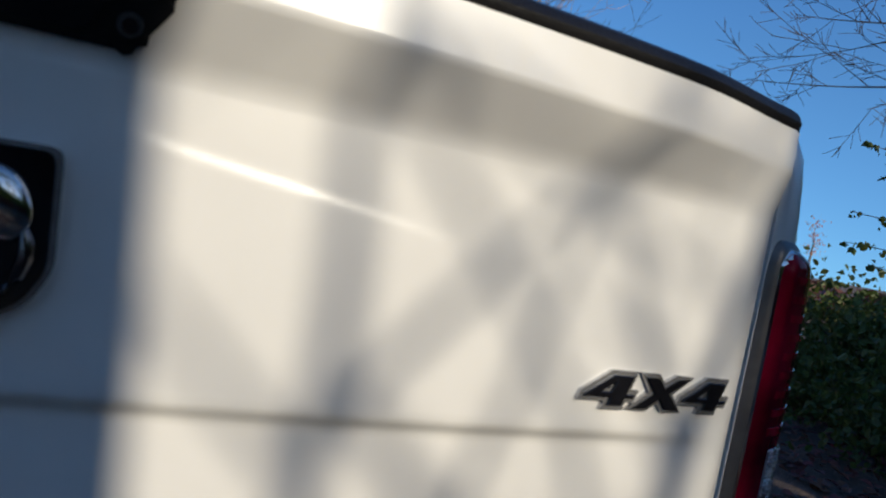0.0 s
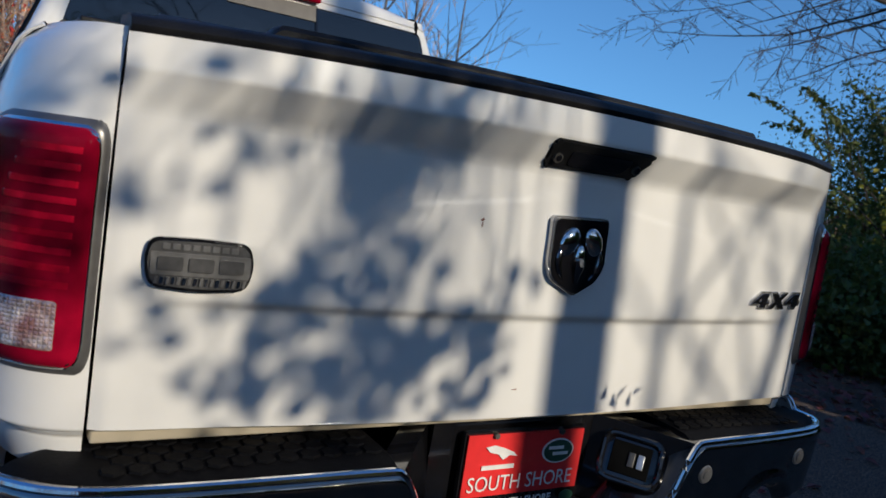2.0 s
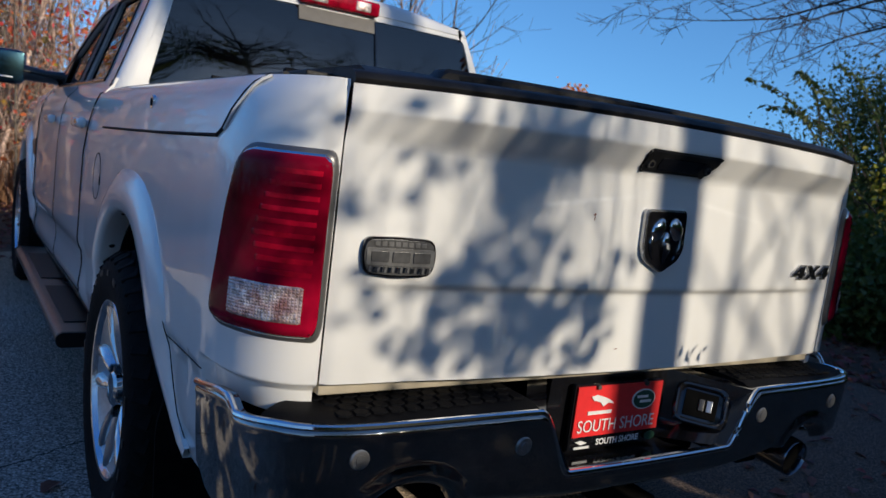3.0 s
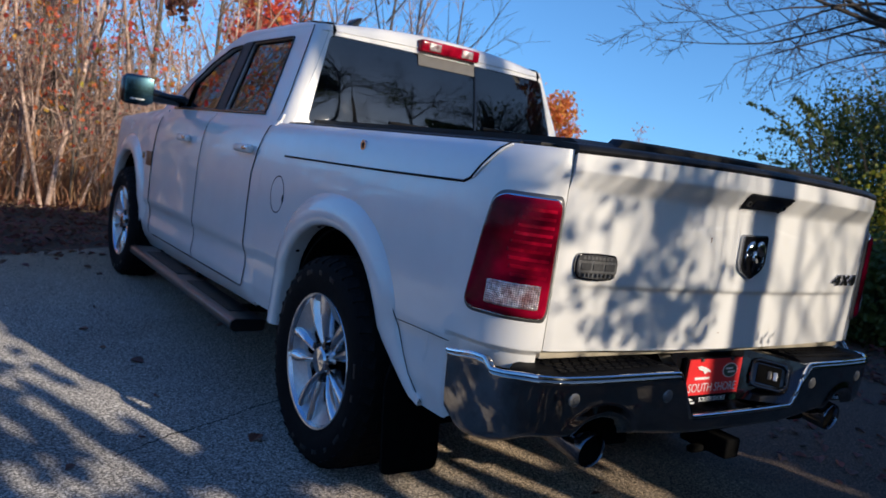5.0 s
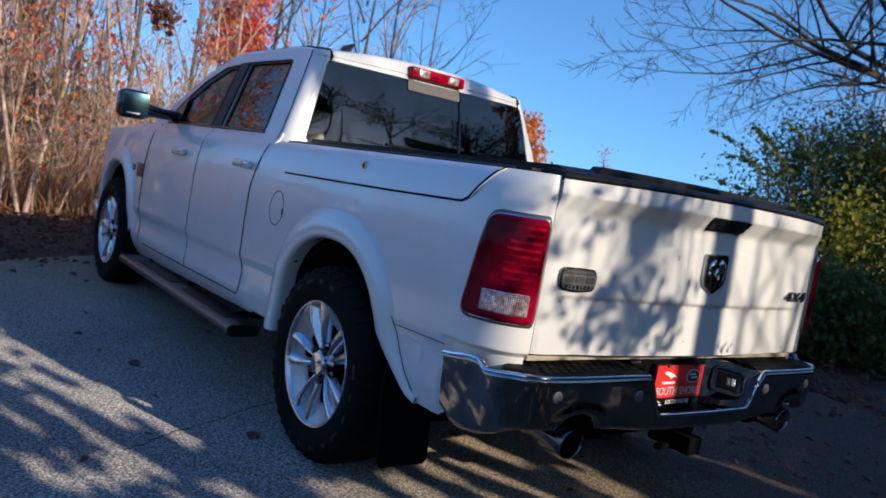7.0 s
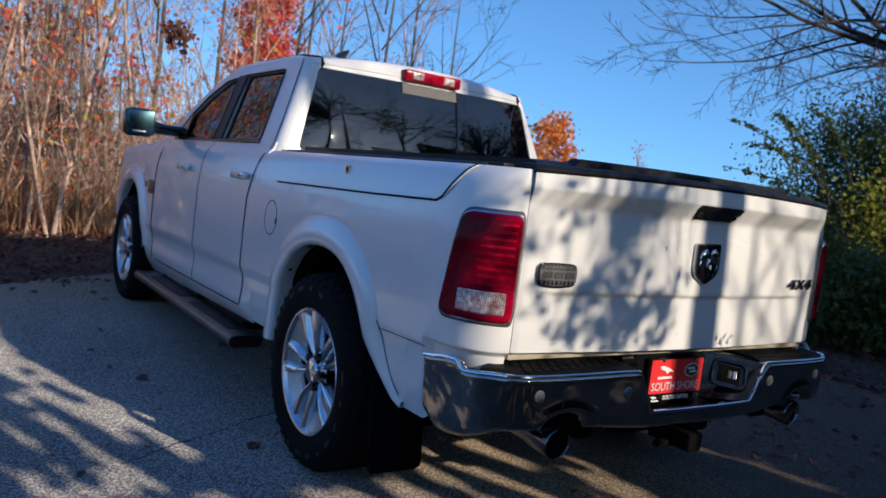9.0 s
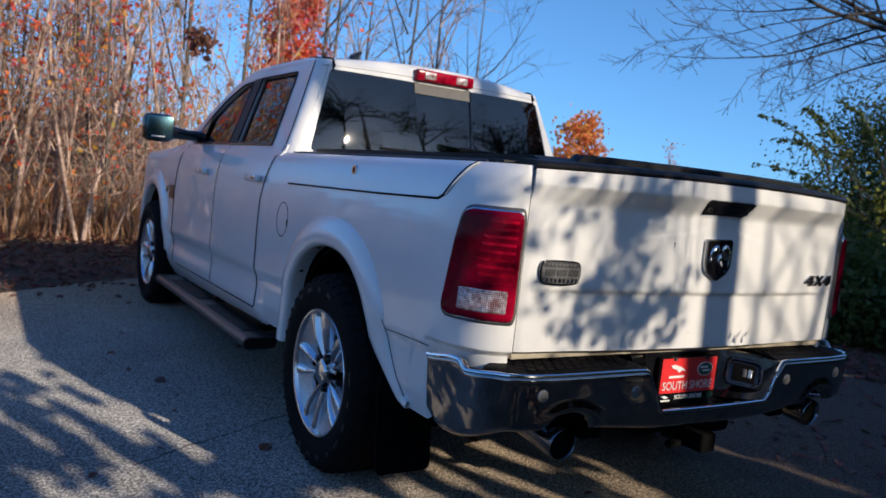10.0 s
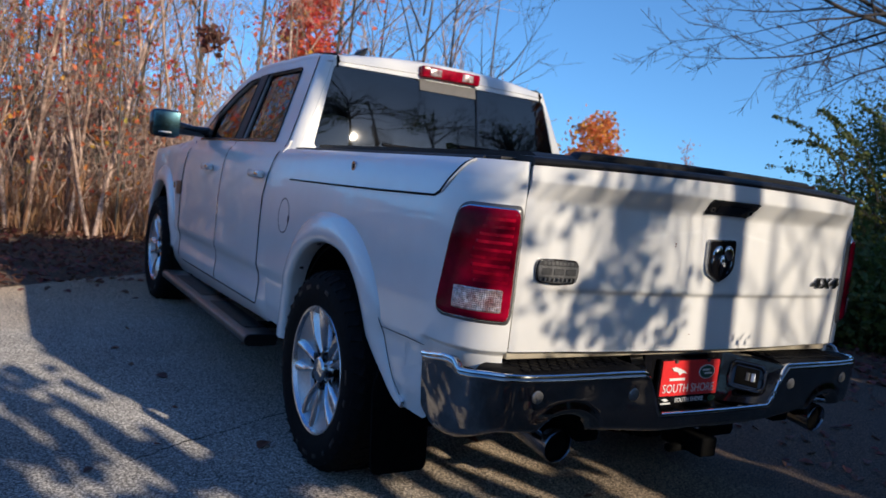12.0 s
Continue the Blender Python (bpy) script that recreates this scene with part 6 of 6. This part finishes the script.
def shade_tree():
    rng = random.Random(31)
    t = new("tree")
    foot = Vector((0.29, 0.0, 0)) + Vector((H.x, H.y, 0)) * 5.0
    t.location = (0, 0, 0)
    wood = []
    wood.append(([foot + Vector((-0.077 * z, 0, z)) for z in (-0.2, 0.5, 1.5, 2.6, 3.6, 4.8, 6.0)], [0.12, 0.10, 0.088, 0.082, 0.076, 0.06, 0.035], 12))
    wood_object("trunk", wood, BARK, t)
    limbs, pts = [], []
    # leafy bough over the tail
    seeds = [(-0.68, 1.27), (-0.6, 1.29), (-0.62, 1.21), (-0.41, 1.27), (-0.35, 1.29), (-0.42, 1.21), (-0.42, 1.07), (-0.35, 1.07), (-0.56, 1.02), (-0.53, 0.99), (-0.46, 1.01), (-0.38, 1.01), (-0.29, 1.02), (-0.15, 1.03), (-0.1, 0.98), (-0.65, 0.93), (-0.61, 0.87), (-0.66, 0.84), (-0.41, 0.92), (-0.33, 0.87), (-0.27, 0.91), (-0.36, 0.83), (-0.46, 0.95), (-0.56, 0.82), (-0.76, 0.95), (-0.78, 1.12), (-0.9, 1.27), (-0.86, 1.31), (-0.94, 1.24), (-0.9, 1.34), (-0.2, 0.97), (-0.14, 0.90), (-0.21, 0.85), (-0.35, 1.25), (-0.30, 1.27), (-0.38, 1.22), (-0.44, 1.24), (-0.33, 1.21), (-0.43, 1.16), (-0.46, 1.13), (-0.92, 1.1), (-0.86, 1.05), (-0.94, 0.98)]
    hub = Vector((-0.42, 0.0, 1.72)) + H * 4.3
    fork = foot + Vector((-0.24, 0, 3.2))
    limbs.append(([fork.lerp(hub, u / 6) + Vector((0, 0, 0.12 * math.sin(3.1416 * u / 6))) for u in range(7)], [0.022 - 0.0018 * u for u in range(7)], 6))
    for x, z in seeds:
        d = rng.uniform(3.3, 4.5)
        c = Vector((x, 0.0, z)) + H * d
        sway = Vector((rng.gauss(0, 0.12), rng.gauss(0, 0.12), rng.uniform(0.05, 0.25)))
        limbs.append(([hub.lerp(c, u / 7) + sway * math.sin(3.1416 * u / 7) + Vector((rng.gauss(0, 0.015), rng.gauss(0, 0.015), rng.gauss(0, 0.015))) for u in range(8)], [0.0065 - 0.0006 * u for u in range(8)], 4))
        for _ in range(5):
            pts.append(c + Vector((rng.gauss(0, 0.031), rng.gauss(0, 0.05), rng.gauss(0, 0.029))))
    for k in range(26):
        u = (k + rng.random()) / 13
        if k < 13:
            c = Vector((-0.395 - 0.05 * u + rng.gauss(0, 0.02 + 0.08 * u), 0.0, 1.31 - 0.46 * u + rng.gauss(0, 0.03)))
        else:
            c = Vector((rng.uniform(-0.60, -0.20), 0.0, rng.uniform(0.79, 0.93)))
        c += H * rng.uniform(3.3, 4.5)
        limbs.append(([hub, hub.lerp(c, 0.5) + Vector((rng.gauss(0, 0.1), rng.gauss(0, 0.1), 0.1)), c], [0.005, 0.004, 0.002], 4))
        for _ in range(6):
            pts.append(c + Vector((rng.gauss(0, 0.025), rng.gauss(0, 0.05), rng.gauss(0, 0.025))))
    tip = Vector((0.2, 0.0, 0.80)) + H * 1.0
    low = foot + Vector((-0.1, 0, 1.3))
    limbs.append(([low, low.lerp(tip, 0.5) + Vector((0, 0, 0.1)), tip], [0.008, 0.005, 0.002], 4))
    wood_object("branchwork", limbs, TWIG, t)
    leaves_object("leaves", pts, 0.052, LEAFGREEN, rng, t, face_dir=H.normalized() * 0.8)
    spray = [tip + Vector((0.024 * k - 0.06, 0, 0.018 * (k % 2))) for k in range(6)]
    leaves_object("leaves", spray, 0.034, LEAFGREEN, random.Random(4), t)
    # bare upper crown
    tw = []
    for k in range(9):
        a = rng.uniform(0, 6.2832)
        branch(tw, [], rng, foot + Vector((-0.42, 0, rng.uniform(5.2, 5.9))), Vector((math.cos(a), math.sin(a), 0.7)).normalized(), rng.uniform(1.4, 2.6), 0.03, 2, 5, 0.3, 0.1, 4)
    # unseen leafy upper boughs, added to keep the thicket's foot in shade
    high = []
    while len(high) < 2600:
        x0, z0, d = rng.uniform(-4.2, 2.6), rng.uniform(2.95, 4.0), rng.uniform(4.5, 8.0)
        if -0.1 < x0 < 2.0 and z0 < 3.8:
            continue
        c = Vector((x0, 0, z0)) + H * d
        high.append(c)
        if len(high) % 14 == 0:
            branch(tw, [], rng, c, Vector((rng.gauss(0, 1), rng.gauss(0, 1), rng.uniform(-0.3, 1))).normalized(), rng.uniform(0.5, 1.4), 0.010, 1, 4, 0.3, 0.05, 4)
        if len(high) % 50 == 0:
            a = foot + Vector((-0.385, 0, 5.0))
            tw.append(([a.lerp(c, u / 5) + Vector((0, 0, 0.3 * math.sin(0.628 * u))) for u in range(6)], [0.02 - 0.0032 * u for u in range(6)], 4))
    leaves_object("upper_leaves", high, 0.085, LEAFGREEN, rng, t)
    wood_object("branchwork", tw, TWIG, t)
    tagged(t, "slim tree with leafy low boughs near the truck", "tree")


shade_tree()


def second_tree():
    """A leafless tree farther off, whose limbs soften the light on the tailgate."""
    rng = random.Random(57)
    t = new("tree")
    tw = []
    foot = Vector((0.9, 0.0, 0)) + Vector((H.x, H.y, 0)) * 8.0
    branch(tw, [], rng, foot, Vector((0.02, 0, 1)), 8.0, 0.11, 0, 9, 0.04, 0.0)
    twin = Vector((0.935, 0.0, 0)) + Vector((H.x, H.y, 0)) * 7.4
    tw.append(([foot.lerp(twin, min(1, 0.3 + z)) + Vector((0, 0, z)) for z in (-0.2, 0.5, 1.0, 2.0, 3.0, 4.0, 5.0, 6.0)], [0.11, 0.105, 0.1, 0.098, 0.095, 0.09, 0.07, 0.04], 10))
    wood_object("trunk", tw, BARK, t)
    limbs = []
    for (x0, z0), (x1, z1), r in (((0.25, 1.40), (0.30, 0.74), 0.024), ((0.82, 1.36), (0.72, 0.74), 0.032), ((0.66, 1.33), (0.39, 1.05), 0.013), ((0.62, 1.35), (0.45, 0.80), 0.012), ((0.9, 1.1), (0.4, 1.28), 0.009), ((0.93, 1.26), (0.90, 0.86), 0.04)):
        a = Vector((x0, 0.02, z0)) + H * 7.4
        b = Vector((x1, 0.02, z1)) + H * 7.4
        ax = (a - b) * 0.8
        branch(limbs, [], rng, b - ax * 0.3, (a - b).normalized(), (a - b).length * 1.8, r, 2, 6, 0.12, 0.0, 3, 0.003)
        limbs.append(([foot + Vector((0, 0, b.z - 0.8)), (foot + Vector((0, 0, b.z - 0.5))).lerp(b, 0.6), b - ax * 0.3], [r * 1.2, r * 1.1, r], 6))
    wood_object("branchwork", limbs, TWIG, t)
    tagged(t, "leafless tree standing behind the viewpoint", "tree")


second_tree()


def cover_of(x, y):
    """Chosen shade pattern: how thickly the added leaves hide the sun from a place on the drive."""
    across, along = x * H.y - y * H.x, x * H.x + y * H.y
    streak = noise.noise((across * 3.4, along * 0.5, 7.7)) + 0.5 * noise.noise((across * 8.0, along * 1.1, 2.2))
    if 1.9 < x < 6.4 and 1.0 < y < 6.6:
        return 1.0 if streak > -0.4 else 0.0
    if x < -1.25 and y > 1.0:
        if y > 2.75 + 0.3 * streak or (x + 0.315 * y > -1.04 and y > 1.3):
            return 0.0
        deep = -1.0 - (x + 0.315 * y)
        broken = noise.noise((across * 11, along * 0.9, 5.0)) + 0.5 * noise.noise((across * 23, along * 2.0, 5.0))
        broken += 1.2 * ease(-1.64, -1.52, x) * ease(1.95, 1.7, y)
        broken -= 1.9 * math.exp(-((x + 1.68) / 0.2) ** 2 - ((y - 1.08) / 0.12) ** 2)
        return 1.0 if broken > 0.22 - 0.46 * ease(0.12, 0.40, deep) else 0.0
    if -1.3 < x < -0.6 and 0.9 < y < 1.5:
        return 1.0
    if y > 1.35:
        return 0.0
    if -1.2 < x < 0.35 and y > 0.2:
        fine = noise.noise((across * 6.5, along * 0.55, 3.1)) + 0.7 * noise.noise((across * 15, along * 1.7, 9.2))
        return 1.0 if fine > 0.02 else 0.0
    if y < 0.2 and x < 1.2:
        return 0.0 if noise.noise((across * 9, along * 3.0, 4.0)) > 0.22 - 0.34 * ease(-0.8, -1.8, y) else 1.0
    return 1.0 if streak > -0.42 - 0.15 * ease(0.5, 1.4, x) else 0.0


def hedge():
    """An unseen leaf screen behind the viewpoint, added to keep the drive in broken shade."""
    rng = random.Random(91)
    t = new("hedge")
    pts, limbs = [], []
    for i in range(104):
        for j in range(128):
            x, y = -3.4 + 0.095 * i + rng.uniform(-0.05, 0.05), -5.6 + 0.095 * j + rng.uniform(-0.05, 0.05)
            if (x < 0.4 and 0.2 < y < 3.2) or cover_of(x, y) == 0 or rng.random() < ease(-2.4, -3.4, x):
                continue
            d = max(rng.uniform(3.9, 6.0), 1.05 * y + 2.6) + 1.1 * max(0, y - 1) * (x > 1)
            for _ in range(3):
                p = Vector((x + rng.uniform(-0.05, 0.05), y + rng.uniform(-0.06, 0.06), 0)) + H * d
                pts.append(p)
            if len(pts) % 240 < 3:
                limbs.append(([Vector((p.x + rng.gauss(0, 0.2), p.y - 0.3, -0.05)), p * 0.5 + Vector((p.x * 0.5, p.y * 0.5 - 0.1, 0.1)), p], [0.014, 0.009, 0.003], 4))
    small = []
    for i in range(80):
        for j in range(62):
            x, y = -3.4 + 0.048 * i + rng.uniform(-0.02, 0.02), 0.2 + 0.048 * j + rng.uniform(-0.02, 0.02)
            if cover_of(x, y) == 0 or rng.random() < ease(-2.4, -3.4, x):
                continue
            for _ in range(3):
                small.append(Vector((x + rng.uniform(-0.02, 0.02), y + rng.uniform(-0.03, 0.03), 0)) + H * max(rng.uniform(3.9, 6.0), 1.05 * y + rng.uniform(2.5, 3.0)))
    wood_object("branchwork", limbs, TWIG, t)
    leaves_object("small_leaves", small, 0.072, LEAFGREEN, rng, t, face_dir=H.normalized() * 0.9)
    leaves_object("leaves", pts, 0.138, LEAFGREEN, rng, t, face_dir=H.normalized() * 0.9)
    tagged(t, "unseen leaf screen added behind the viewpoint to shade the drive", "hedge")


hedge()


def sky_block_tree():
    """An unseen tall tree, added so its crown closes off part of the sky overhead."""
    rng = random.Random(321)
    t = new("tree")
    foot = Vector((6.6, -4.6, 0))
    wood_object("trunk", [([foot + Vector((-0.03 * z, 0.02 * z, z)) for z in (-0.2, 1, 2.5, 4, 5, 6)], [0.24, 0.2, 0.18, 0.15, 0.11, 0.05], 12)], BARK, t)
    pts, limbs = [], []
    while len(pts) < 1000:
        c = Vector((rng.uniform(4.8, 8.5), rng.uniform(-6.0, 0.6), 0))
        c.z = 0.3 + H.z * (9.5 - c.y) - rng.uniform(0, 1.3)
        if noise.noise(c * 0.6) < -0.1 or c.y > -2.6 + (c.x + 2.3) * 0.52:
            continue
        pts.append(c)
        if len(pts) % 14 == 0:
            a = foot + Vector((-0.2, 0.1, min(5.6, c.z * 0.8)))
            sway = Vector((rng.gauss(0, 0.3), rng.gauss(0, 0.3), rng.uniform(0, 0.4)))
            limbs.append(([a.lerp(c, u / 6) + sway * math.sin(3.1416 * u / 6) for u in range(7)], [0.04 - 0.006 * u for u in range(7)], 5))
            for _ in range(2):
                branch(limbs, [], rng, a.lerp(c, rng.uniform(0.5, 0.95)), Vector((rng.gauss(0, 1), rng.gauss(0, 1), rng.uniform(0, 1))).normalized(), rng.uniform(0.5, 1.3), 0.012, 1, 4, 0.3, 0.05, 4)
    wood_object("branchwork", limbs, BARK, t)
    leaves_object("crown", pts[::4], 0.11, LEAFGREEN, rng, t)
    tagged(t, "unseen tree added behind the viewpoint to block sky light", "tree")


sky_block_tree()
